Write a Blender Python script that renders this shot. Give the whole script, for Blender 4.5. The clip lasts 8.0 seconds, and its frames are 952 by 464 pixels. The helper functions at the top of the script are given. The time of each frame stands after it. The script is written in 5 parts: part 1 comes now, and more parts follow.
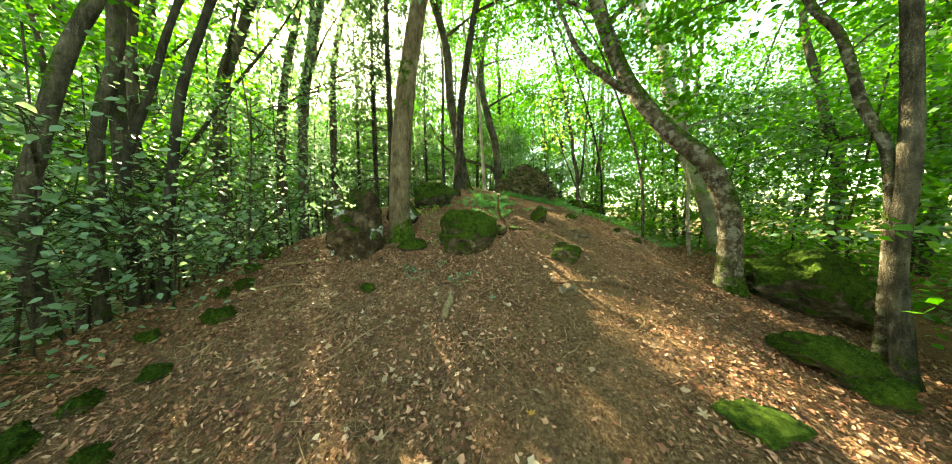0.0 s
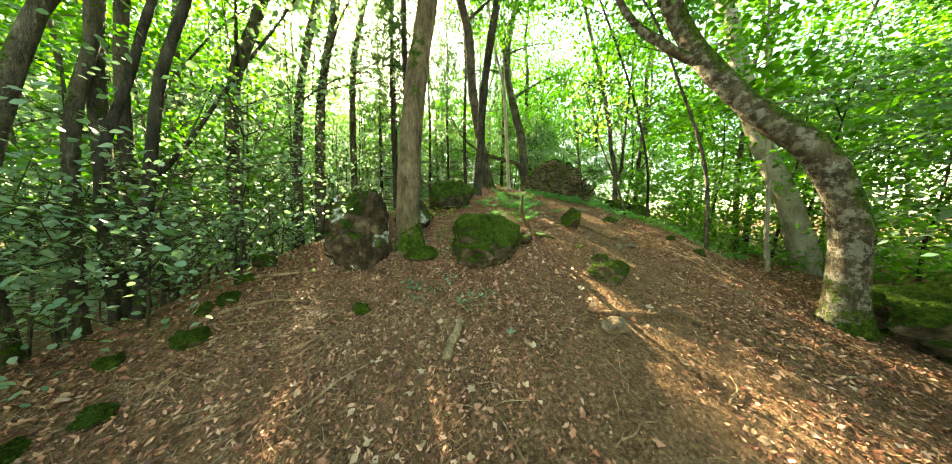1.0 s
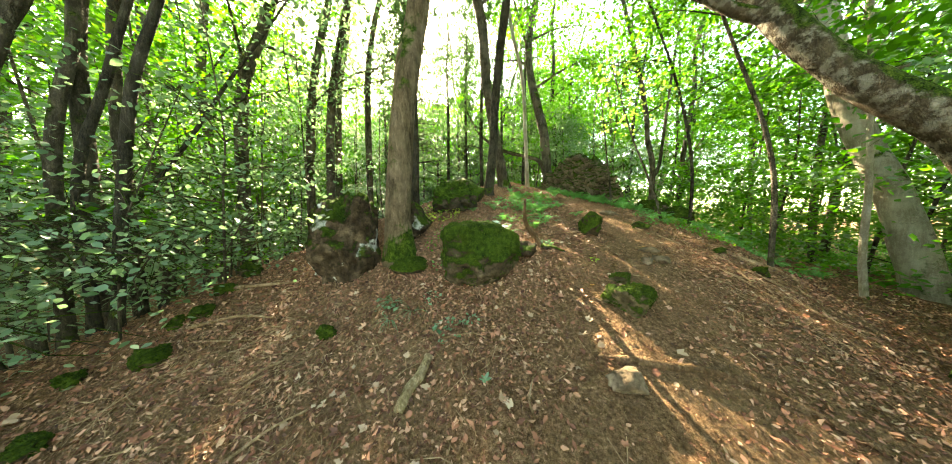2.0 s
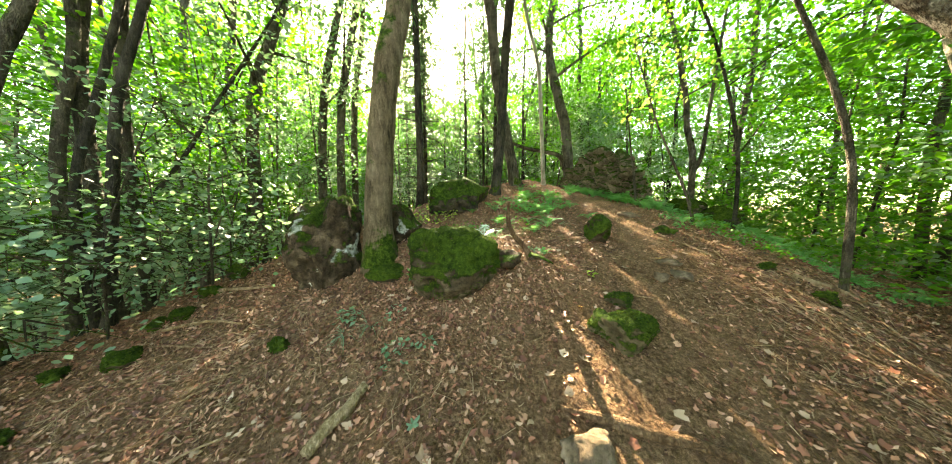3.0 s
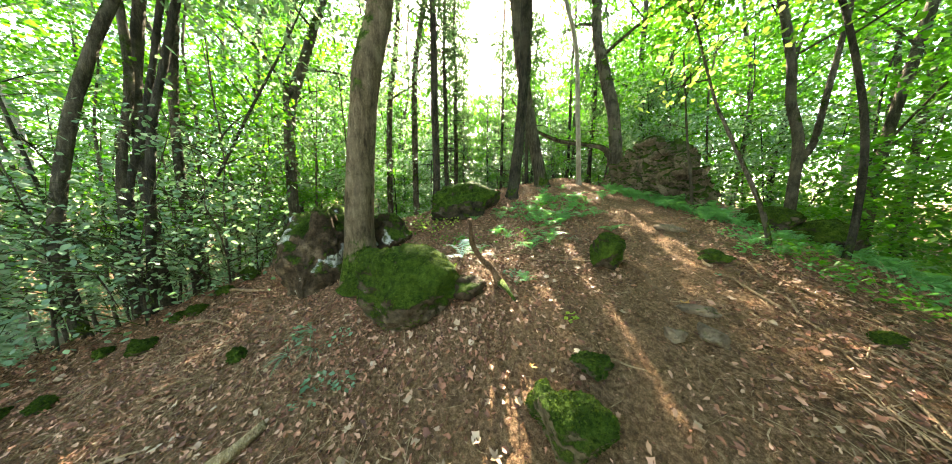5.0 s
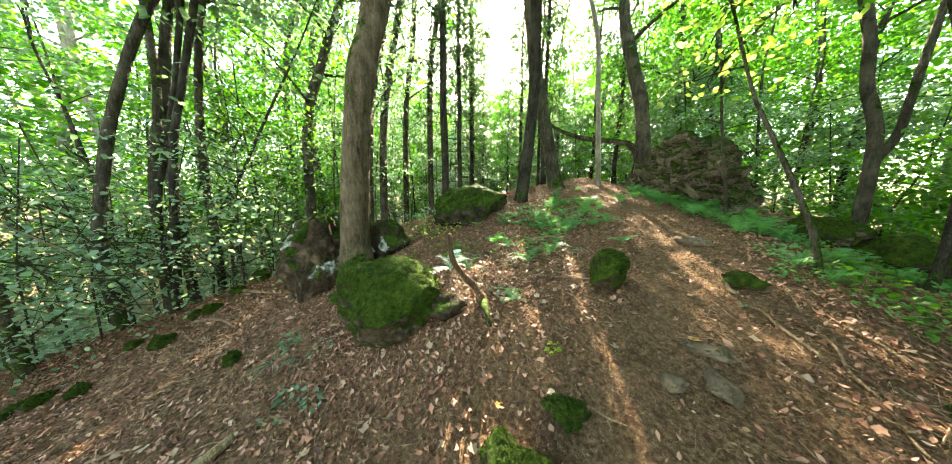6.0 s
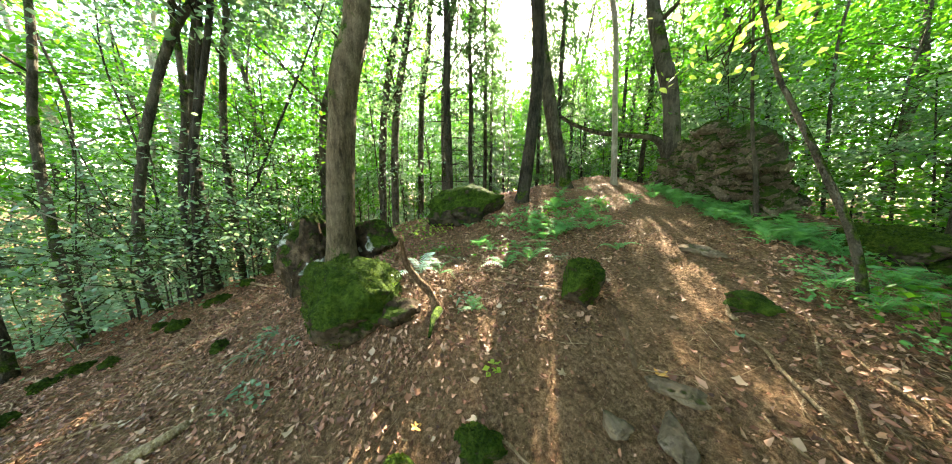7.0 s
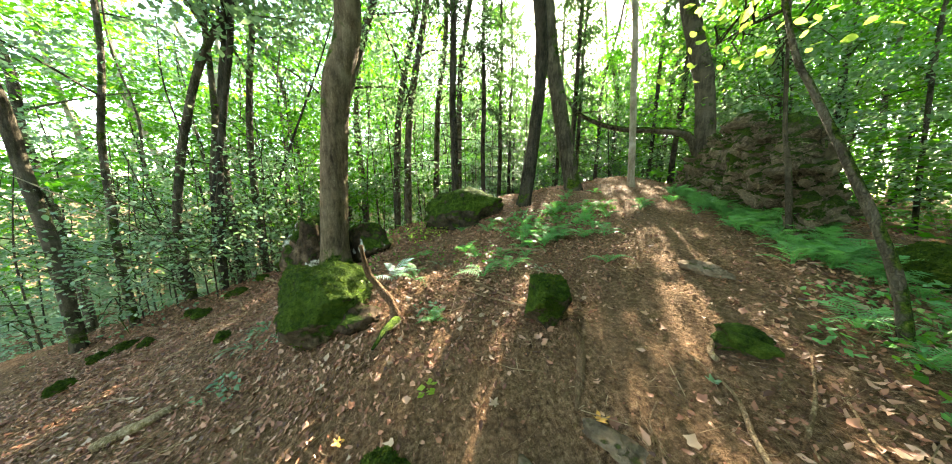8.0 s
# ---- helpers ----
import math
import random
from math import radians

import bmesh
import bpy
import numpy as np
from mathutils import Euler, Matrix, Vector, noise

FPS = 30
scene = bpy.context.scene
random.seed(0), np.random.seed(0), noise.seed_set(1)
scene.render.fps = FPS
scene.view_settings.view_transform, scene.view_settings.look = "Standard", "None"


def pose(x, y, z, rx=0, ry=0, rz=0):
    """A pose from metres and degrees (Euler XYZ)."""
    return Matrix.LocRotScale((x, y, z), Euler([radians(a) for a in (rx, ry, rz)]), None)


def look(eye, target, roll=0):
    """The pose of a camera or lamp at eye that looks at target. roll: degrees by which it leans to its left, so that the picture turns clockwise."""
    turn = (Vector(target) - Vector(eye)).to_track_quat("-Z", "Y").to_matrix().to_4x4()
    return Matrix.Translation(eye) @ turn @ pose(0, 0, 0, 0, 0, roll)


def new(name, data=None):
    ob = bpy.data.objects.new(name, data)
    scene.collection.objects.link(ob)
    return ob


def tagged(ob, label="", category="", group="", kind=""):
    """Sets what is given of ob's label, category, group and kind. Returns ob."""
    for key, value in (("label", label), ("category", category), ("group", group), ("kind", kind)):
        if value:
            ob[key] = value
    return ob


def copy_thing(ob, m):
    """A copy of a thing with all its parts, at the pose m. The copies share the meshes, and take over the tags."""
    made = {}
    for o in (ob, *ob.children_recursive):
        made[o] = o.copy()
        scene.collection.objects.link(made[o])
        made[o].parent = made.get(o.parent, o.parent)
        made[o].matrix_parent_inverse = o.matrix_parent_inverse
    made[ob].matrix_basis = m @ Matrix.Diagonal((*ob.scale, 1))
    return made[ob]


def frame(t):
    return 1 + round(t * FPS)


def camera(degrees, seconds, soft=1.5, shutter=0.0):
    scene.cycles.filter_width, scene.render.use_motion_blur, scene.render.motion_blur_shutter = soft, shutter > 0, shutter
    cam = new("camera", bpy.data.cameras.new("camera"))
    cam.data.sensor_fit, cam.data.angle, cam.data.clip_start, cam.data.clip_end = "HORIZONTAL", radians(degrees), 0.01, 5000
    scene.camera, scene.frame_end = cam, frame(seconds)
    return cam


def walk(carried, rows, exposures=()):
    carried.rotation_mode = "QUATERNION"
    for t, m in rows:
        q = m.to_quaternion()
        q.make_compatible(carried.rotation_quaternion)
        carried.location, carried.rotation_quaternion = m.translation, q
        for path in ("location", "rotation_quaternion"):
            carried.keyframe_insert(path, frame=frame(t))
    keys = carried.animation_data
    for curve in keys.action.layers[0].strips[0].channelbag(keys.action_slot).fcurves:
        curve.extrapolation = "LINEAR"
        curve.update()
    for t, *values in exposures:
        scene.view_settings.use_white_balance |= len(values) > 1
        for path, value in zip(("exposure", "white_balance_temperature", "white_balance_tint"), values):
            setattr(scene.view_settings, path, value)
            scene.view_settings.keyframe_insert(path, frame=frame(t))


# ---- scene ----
cam = camera(126.9, 8.0, 1.0)
PATH = [
    (0, (0.0, 0.0, 1.7), (-0.363, 1.962, 1.563), -0.2),
    (0.5, (-0.047, 0.317, 1.735), (-0.506, 2.258, 1.59), -0.2),
    (1, (-0.033, 0.737, 1.824), (-0.601, 2.648, 1.663), 0.2),
    (1.2, (0.034, 0.861, 1.861), (-0.58, 2.757, 1.693), 0.4),
    (2.5, (0.473, 1.766, 2.013), (-0.437, 3.536, 1.815), -0.2),
    (3, (0.746, 2.068, 2.057), (-0.279, 3.772, 1.846), -0.1),
    (3.5, (0.953, 2.299, 2.147), (-0.174, 3.935, 1.919), -0.1),
    (4, (1.147, 2.635, 2.199), (-0.081, 4.195, 1.959), -0.1),
    (4.5, (1.262, 2.903, 2.221), (-0.054, 4.389, 1.976), -0.0),
    (6, (1.476, 3.56, 2.475), (-0.055, 4.813, 2.181), 0.1),
    (6.5, (1.642, 3.923, 2.464), (0.034, 5.074, 2.17), 0.1),
    (7, (1.768, 4.235, 2.504), (0.09, 5.279, 2.201), 0.1),
    (7.5, (1.869, 4.527, 2.582), (0.134, 5.471, 2.266), 0.1),
    (8, (1.969, 4.859, 2.597), (0.176, 5.684, 2.28), 0.2),
]
walk(cam, [(t, look(eye, target, roll)) for t, eye, target, roll in PATH], [(0, 3.66, 12200, -12), (1, 3.84, 11600, -5), (3, 3.98, 10400, 4), (4.5, 3.98, 9200, 5), (8, 3.9, 8700, 4)])

# ---- light ----
SUN = Vector((-0.595, 0.617, 0.515)).normalized()
world = bpy.data.worlds.new("sky")
scene.world = world
world.use_nodes = True
wt = world.node_tree
sky = wt.nodes.new("ShaderNodeTexSky")
sky.sky_type, sky.sun_disc = "NISHITA", False
sky.sun_elevation, sky.sun_rotation = radians(31), radians(316)
sky.air_density, sky.dust_density = 1.0, 0.7
wt.links.new(sky.outputs[0], wt.nodes["Background"].inputs[0])
wt.nodes["Background"].inputs[1].default_value = 0.15
lamp = bpy.data.lights.new("sun", "SUN")
lamp.energy, lamp.angle, lamp.color = 5.0, radians(0.5), (1.0, 0.98, 0.96)
sun = new("sun", lamp)
sun.rotation_euler = SUN.to_track_quat("Z", "Y").to_euler()


# ---- materials ----
def shader(name, rough=0.8):
    m = bpy.data.materials.new(name)
    m.use_nodes = True
    nt = m.node_tree
    b = nt.nodes["Principled BSDF"]
    b.inputs["Roughness"].default_value = rough
    b.inputs["Specular IOR Level"].default_value = 0.25 if rough < 0.7 else 0.06
    return m, nt, b


def node(nt, kind, **inputs):
    n = nt.nodes.new(kind)
    for k, v in inputs.items():
        n.inputs[k.replace("_", " ")].default_value = v
    return n


def ramp(nt, fac, stops):
    r = nt.nodes.new("ShaderNodeValToRGB")
    while len(r.color_ramp.elements) < len(stops):
        r.color_ramp.elements.new(0.5)
    for e, (p, c) in zip(r.color_ramp.elements, stops):
        e.position, e.color = p, (*c, 1)
    nt.links.new(fac, r.inputs[0])
    return r.outputs[0]


def mixed(nt, fac, a, b):
    m = nt.nodes.new("ShaderNodeMix")
    m.data_type = "RGBA"
    for sock, v in ((m.inputs[0], fac), (m.inputs[6], a), (m.inputs[7], b)):
        if isinstance(v, (int, float)):
            sock.default_value = v
        elif isinstance(v, tuple):
            sock.default_value = (*v, 1)
        else:
            nt.links.new(v, sock)
    return m.outputs[2]


def math_node(nt, op, a, b=0.0):
    m = nt.nodes.new("ShaderNodeMath")
    m.operation = op
    for sock, v in zip(m.inputs, (a, b)):
        if isinstance(v, (int, float)):
            sock.default_value = v
        else:
            nt.links.new(v, sock)
    return m.outputs[0]


def coords(nt, scale=(1, 1, 1)):
    c = nt.nodes.new("ShaderNodeTexCoord")
    m = nt.nodes.new("ShaderNodeMapping")
    m.inputs["Scale"].default_value = scale
    nt.links.new(c.outputs["Object"], m.inputs[0])
    return m.outputs[0]


def tex(nt, vec, scale, detail=5.0, rough=0.6):
    n = node(nt, "ShaderNodeTexNoise", Scale=scale, Detail=detail, Roughness=rough)
    nt.links.new(vec, n.inputs["Vector"])
    return n.outputs["Fac"]


def cells(nt, vec, scale, feature="F1"):
    n = node(nt, "ShaderNodeTexVoronoi", Scale=scale)
    n.feature = feature
    nt.links.new(vec, n.inputs["Vector"])
    return n


def bump(nt, b, height, strength, dist):
    n = node(nt, "ShaderNodeBump", Strength=strength, Distance=dist)
    nt.links.new(height, n.inputs["Height"])
    nt.links.new(n.outputs[0], b.inputs["Normal"])
    return n


def upward(nt):
    g = nt.nodes.new("ShaderNodeNewGeometry")
    s = nt.nodes.new("ShaderNodeSeparateXYZ")
    nt.links.new(g.outputs["Normal"], s.inputs[0])
    return s.outputs[2]


MOSS = ((0.40, (0.009, 0.015, 0.003)), (0.48, (0.027, 0.05, 0.007)), (0.55, (0.05, 0.084, 0.011)), (0.63, (0.1, 0.13, 0.022)))


def bark(name, dark, mid, light, moss=0.0, patches=None):
    m, nt, b = shader(name, 0.9)
    v = coords(nt, (1, 1, 0.22))
    p = coords(nt)
    grain, ridge = tex(nt, v, 30, 8, 0.7), tex(nt, v, 11, 6, 0.65)
    big = tex(nt, p, 2.6, 5)
    both = math_node(nt, "ADD", math_node(nt, "MULTIPLY", grain, 0.5), math_node(nt, "MULTIPLY", ridge, 0.5))
    col = ramp(nt, both, ((0.36, dark), (0.5, mid), (0.64, light)))
    bent = nt.nodes.new("ShaderNodeVectorMath")
    bent.operation = "MULTIPLY_ADD"
    wob = node(nt, "ShaderNodeTexNoise", Scale=14.0, Detail=4.0)
    nt.links.new(p, wob.inputs["Vector"])
    nt.links.new(wob.outputs["Color"], bent.inputs[0])
    bent.inputs[1].default_value = (0.07, 0.07, 0.05)
    nt.links.new(coords(nt, (1, 1, 0.42)), bent.inputs[2])
    plates = cells(nt, bent.outputs[0], 52, "DISTANCE_TO_EDGE").outputs["Distance"]
    crack = ramp(nt, plates, ((0.0, (0.5, 0.5, 0.5)), (0.2, (0, 0, 0))))
    col = mixed(nt, crack, col, dark)
    both = math_node(nt, "SUBTRACT", both, math_node(nt, "MULTIPLY", crack, 0.35))
    if patches:
        spots = ramp(nt, tex(nt, p, 9, 8, 0.7), ((0.48, (0, 0, 0)), (0.58, (0.75, 0.75, 0.75))))
        col = mixed(nt, spots, col, patches)
    col = mixed(nt, ramp(nt, big, ((0.45, (0, 0, 0)), (0.65, (0.4, 0.4, 0.4)))), col, tuple(c * 1.4 for c in light))
    if moss:
        fine = math_node(nt, "ADD", math_node(nt, "MULTIPLY", tex(nt, p, 80, 4), 0.5), math_node(nt, "MULTIPLY", tex(nt, p, 14, 5), 0.5))
        z = nt.nodes.new("ShaderNodeSeparateXYZ")
        nt.links.new(p, z.inputs[0])
        foot = math_node(nt, "MAXIMUM", math_node(nt, "MULTIPLY", math_node(nt, "SUBTRACT", 0.75, z.outputs[2]), 0.22), 0.0)
        cover = math_node(nt, "ADD", math_node(nt, "ADD", math_node(nt, "MULTIPLY", upward(nt), 0.45), foot), tex(nt, p, 3.3, 7, 0.65))
        fac = ramp(nt, cover, ((0.72 - moss * 0.3, (0, 0, 0)), (0.8 - moss * 0.3, (1, 1, 1))))
        col = mixed(nt, fac, col, ramp(nt, fine, MOSS))
    nt.links.new(col, b.inputs["Base Color"])
    bump(nt, b, both, 1.0, 0.06)
    return m


def rock_material(name, dark, mid, light, moss, lichen=0.0, vary=0.0):
    m, nt, b = shader(name, 0.92)
    p = coords(nt)
    n1, n2, fine = tex(nt, p, 5, 9, 0.65), tex(nt, p, 2.1, 6), tex(nt, p, 120, 3, 0.7)
    tuft = tex(nt, p, 17, 7, 0.75)
    col = ramp(nt, n1, ((0.32, dark), (0.5, mid), (0.7, light)))
    col = mixed(nt, ramp(nt, tex(nt, p, 17, 6, 0.7), ((0.5, (0, 0, 0)), (0.62, (0.7, 0.7, 0.7)))), col, dark)
    if vary:
        o = nt.nodes.new("ShaderNodeObjectInfo")
        col = mixed(nt, math_node(nt, "MULTIPLY", o.outputs["Random"], vary), col, tuple(min(1, c * 1.5) for c in light))
    if lichen:
        fac = ramp(nt, tex(nt, p, 2.3, 6, 0.55), ((0.67 - lichen, (0, 0, 0)), (0.70 - lichen, (1, 1, 1))))
        col = mixed(nt, fac, col, (0.4, 0.41, 0.36))
    cover = math_node(nt, "ADD", math_node(nt, "MULTIPLY", upward(nt), 0.3), math_node(nt, "ADD", math_node(nt, "MULTIPLY", tuft, 0.3), math_node(nt, "MULTIPLY", tex(nt, p, 3.2, 7, 0.62), 0.8)))
    fac = ramp(nt, cover, ((0.98 - moss, (0, 0, 0)), (1.06 - moss, (1, 1, 1))))
    shade = math_node(nt, "ADD", math_node(nt, "MULTIPLY", tuft, 0.45), math_node(nt, "ADD", math_node(nt, "MULTIPLY", fine, 0.25), math_node(nt, "MULTIPLY", n2, 0.3)))
    col = mixed(nt, fac, col, ramp(nt, shade, MOSS))
    nt.links.new(col, b.inputs["Base Color"])
    h = math_node(nt, "ADD", n1, math_node(nt, "MULTIPLY", math_node(nt, "ADD", math_node(nt, "MULTIPLY", fine, 0.25), tuft), fac))
    bump(nt, b, h, 1.0, 0.06)
    return m


def leaf_material(name, stops, glow, share=0.5, rough=0.5):
    """A leaf: glossy above, lit through from behind; the hue varies leaf by leaf."""
    m, nt, b = shader(name, rough)
    g = nt.nodes.new("ShaderNodeNewGeometry")
    o = nt.nodes.new("ShaderNodeObjectInfo")
    r = math_node(nt, "ADD", math_node(nt, "MULTIPLY", g.outputs["Random Per Island"], 0.8), math_node(nt, "MULTIPLY", o.outputs["Random"], 0.2))
    col = ramp(nt, r, stops)
    nt.links.new(col, b.inputs["Base Color"])
    t = nt.nodes.new("ShaderNodeBsdfTranslucent")
    nt.links.new(ramp(nt, r, glow), t.inputs[0])
    mix = nt.nodes.new("ShaderNodeMixShader")
    mix.inputs[0].default_value = share
    nt.links.new(b.outputs[0], mix.inputs[1])
    nt.links.new(t.outputs[0], mix.inputs[2])
    nt.links.new(mix.outputs[0], nt.nodes["Material Output"].inputs[0])
    return m


GREEN = leaf_material("green_leaf", ((0.0, (0.022, 0.085, 0.006)), (0.5, (0.042, 0.13, 0.008)), (1.0, (0.085, 0.18, 0.012))),
                      ((0.0, (0.045, 0.21, 0.012)), (0.5, (0.08, 0.31, 0.018)), (0.9, (0.15, 0.39, 0.026)), (1.0, (0.32, 0.42, 0.04))), 0.48)
# Haze over the slope is put into this leaf colour: paler, bluer than GREEN.
HAZY = leaf_material("hazy_leaf", ((0.0, (0.06, 0.13, 0.07)), (0.6, (0.125, 0.21, 0.135)), (1.0, (0.18, 0.26, 0.18))),
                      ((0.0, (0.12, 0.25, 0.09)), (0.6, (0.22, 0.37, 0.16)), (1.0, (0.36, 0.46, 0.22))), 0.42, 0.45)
MOSS_TUFT = leaf_material("moss_tuft", ((0.0, (0.012, 0.018, 0.004)), (0.3, (0.02, 0.038, 0.006)), (0.8, (0.034, 0.06, 0.009)), (1.0, (0.075, 0.095, 0.018))),
                          ((0.0, (0.03, 0.06, 0.006)), (1.0, (0.14, 0.2, 0.02))), 0.25, 0.9)
NEEDLE = leaf_material("needles", ((0.0, (0.025, 0.06, 0.028)), (1.0, (0.05, 0.1, 0.045))), ((0.0, (0.05, 0.12, 0.03)), (1.0, (0.1, 0.2, 0.05))), 0.35)
FERN = leaf_material("fern_green", ((0.0, (0.05, 0.17, 0.05)), (1.0, (0.10, 0.28, 0.09))), ((0.0, (0.09, 0.34, 0.07)), (1.0, (0.2, 0.5, 0.11))), 0.4)
# Sunlit copy of FERN: the sun on its fronds is painted as silvery paleness.
SUNLIT_FERN = leaf_material("sunlit_fern", ((0.0, (0.3, 0.42, 0.34)), (1.0, (0.5, 0.6, 0.5))), ((0.0, (0.3, 0.45, 0.3)), (1.0, (0.4, 0.55, 0.4))), 0.3, 0.35)
YELLOW = leaf_material("yellow_leaf", ((0.0, (0.14, 0.28, 0.03)), (1.0, (0.3, 0.38, 0.06))), ((0.0, (0.34, 0.58, 0.06)), (1.0, (0.62, 0.74, 0.16))), 0.55)
LITTER = leaf_material("dead_leaf", ((0.0, (0.035, 0.013, 0.007)), (0.3, (0.125, 0.043, 0.024)), (0.6, (0.29, 0.12, 0.07)), (0.86, (0.42, 0.235, 0.155)), (1.0, (0.66, 0.49, 0.37))),
                       ((0.0, (0.06, 0.025, 0.01)), (1.0, (0.25, 0.15, 0.06))), 0.12, 0.52)
AMBER = leaf_material("amber_leaf", ((0.0, (0.42, 0.2, 0.05)), (1.0, (0.55, 0.28, 0.06))), ((0.0, (0.4, 0.2, 0.05)), (1.0, (0.5, 0.3, 0.06))), 0.15, 0.6)
TAN = leaf_material("tan_leaf", ((0.0, (0.22, 0.13, 0.08)), (0.6, (0.32, 0.205, 0.135)), (1.0, (0.42, 0.3, 0.21))), ((0.0, (0.3, 0.2, 0.1)), (1.0, (0.4, 0.3, 0.2))), 0.1, 0.55)

BARK = bark("grey_bark", (0.022, 0.018, 0.012), (0.07, 0.058, 0.042), (0.16, 0.135, 0.1), 0.38)
BARK_MAIN = bark("brown_bark", (0.035, 0.025, 0.015), (0.125, 0.09, 0.055), (0.24, 0.18, 0.12), 0.36)
BARK_MOSSY = bark("mossy_bark", (0.02, 0.015, 0.009), (0.06, 0.044, 0.028), (0.13, 0.1, 0.066), 0.5, (0.27, 0.245, 0.2))
BARK_PALE = bark("pale_bark", (0.16, 0.13, 0.09), (0.28, 0.24, 0.18), (0.4, 0.36, 0.29), 0.2)
BARK_DARK = bark("dark_bark", (0.014, 0.012, 0.009), (0.04, 0.034, 0.026), (0.09, 0.078, 0.06), 0.25)
STICK = bark("dead_wood", (0.09, 0.05, 0.026), (0.23, 0.145, 0.082), (0.44, 0.31, 0.2))
ROCK = rock_material("grey_rock", (0.012, 0.008, 0.005), (0.046, 0.031, 0.019), (0.15, 0.105, 0.067), 0.33, 0.085)
LEDGE = rock_material("ledge_rock", (0.012, 0.008, 0.005), (0.045, 0.03, 0.018), (0.12, 0.08, 0.05), 0.2)
OUTCROP = rock_material("outcrop_rock", (0.02, 0.014, 0.009), (0.085, 0.063, 0.041), (0.27, 0.22, 0.155), 0.36, 0.0, 0.3)
MOSSY = rock_material("mossy_rock", (0.02, 0.015, 0.01), (0.075, 0.055, 0.035), (0.17, 0.135, 0.09), 0.51)
STONE = rock_material("path_stone", (0.045, 0.031, 0.02), (0.13, 0.092, 0.062), (0.24, 0.18, 0.125), 0.12)
DAMP = rock_material("damp_rock", (0.014, 0.011, 0.008), (0.05, 0.04, 0.027), (0.13, 0.105, 0.075), 0.47)
OLIVE = rock_material("olive_rock", (0.03, 0.022, 0.012), (0.095, 0.075, 0.042), (0.19, 0.155, 0.1), 0.42)
PALE_WOOD = bark("pale_dead_wood", (0.13, 0.085, 0.045), (0.33, 0.24, 0.14), (0.52, 0.41, 0.27))
ROOT = bark("root_bark", (0.04, 0.022, 0.012), (0.12, 0.068, 0.038), (0.24, 0.15, 0.09))

SOIL, nt, b = shader("forest_floor", 0.95)
p = coords(nt)
n1, n2, n3, n4 = tex(nt, p, 0.9, 6), tex(nt, p, 6, 9, 0.68), tex(nt, p, 34, 8, 0.7), tex(nt, p, 150, 4, 0.7)
bits = cells(nt, p, 30)
chip = ramp(nt, bits.outputs["Distance"], ((0.0, (0.32, 0.19, 0.11)), (0.35, (0.13, 0.062, 0.032)), (0.7, (0.02, 0.01, 0.006))))
grit = math_node(nt, "ADD", math_node(nt, "MULTIPLY", n3, 0.6), math_node(nt, "MULTIPLY", n4, 0.4))
earth = ramp(nt, grit, ((0.37, (0.03, 0.015, 0.008)), (0.5, (0.165, 0.092, 0.05)), (0.63, (0.36, 0.22, 0.135))))
col = mixed(nt, ramp(nt, n2, ((0.5, (0, 0, 0)), (0.62, (0.55, 0.55, 0.55)))), earth, chip)
col = mixed(nt, ramp(nt, n2, ((0.36, (0.6, 0.6, 0.6)), (0.46, (0, 0, 0)))), col, (0.06, 0.031, 0.018))
col = mixed(nt, ramp(nt, n1, ((0.45, (0, 0, 0)), (0.7, (0.4, 0.4, 0.4)))), col, (0.21, 0.13, 0.075))
nt.links.new(col, b.inputs["Base Color"])
rise = math_node(nt, "ADD", math_node(nt, "ADD", grit, math_node(nt, "MULTIPLY", n2, 1.5)), math_node(nt, "MULTIPLY", bits.outputs["Distance"], -0.4))
bump(nt, b, rise, 1.0, 0.06)


# ---- building helpers ----
def mesh_of(name, verts, faces, smooth=True):
    me = bpy.data.meshes.new(name)
    me.from_pydata([tuple(v) for v in verts], [], faces)
    me.polygons.foreach_set("use_smooth", [smooth] * len(me.polygons))
    me.update()
    return me


def joined_mesh(name, verts, faces, copies):
    """copies: array (n, points, 3) of one shape with the given faces."""
    k = verts
    n = len(copies)
    size = len(faces[0])
    idx = (np.asarray(faces, np.int32)[None] + (np.arange(n, dtype=np.int32) * k)[:, None, None]).reshape(-1)
    me = bpy.data.meshes.new(name)
    me.vertices.add(n * k)
    me.vertices.foreach_set("co", np.asarray(copies, np.float32).ravel())
    me.loops.add(len(idx))
    me.loops.foreach_set("vertex_index", idx)
    me.polygons.add(len(idx) // size)
    me.polygons.foreach_set("loop_start", np.arange(0, len(idx), size, dtype=np.int32))
    me.update(calc_edges=True)
    return me


def part(name, me, material, parent=None, label=""):
    ob = new(name, me)
    if not me.materials:
        me.materials.append(material)
    ob.parent = parent
    if label:
        ob["label"] = label
    return ob


def thing(name, at=(0, 0, 0), label="", category="", group="", kind=""):
    ob = new(name)
    ob.empty_display_size = 0.2
    ob.location = at
    return tagged(ob, label, category, group, kind)


def smooth_line(pts, steps=5):
    """A smooth line through the points (Catmull-Rom)."""
    p = [np.array(q, float) for q in pts]
    p = [2 * p[0] - p[1], *p, 2 * p[-1] - p[-2]]
    out = []
    for a, b, c, d in zip(p, p[1:], p[2:], p[3:]):
        for s in np.linspace(0, 1, steps, endpoint=False):
            out.append(0.5 * (2 * b + (c - a) * s + (2 * a - 5 * b + 4 * c - d) * s * s + (3 * b - a - 3 * c + d) * s**3))
    out.append(p[-2])
    return np.array(out)


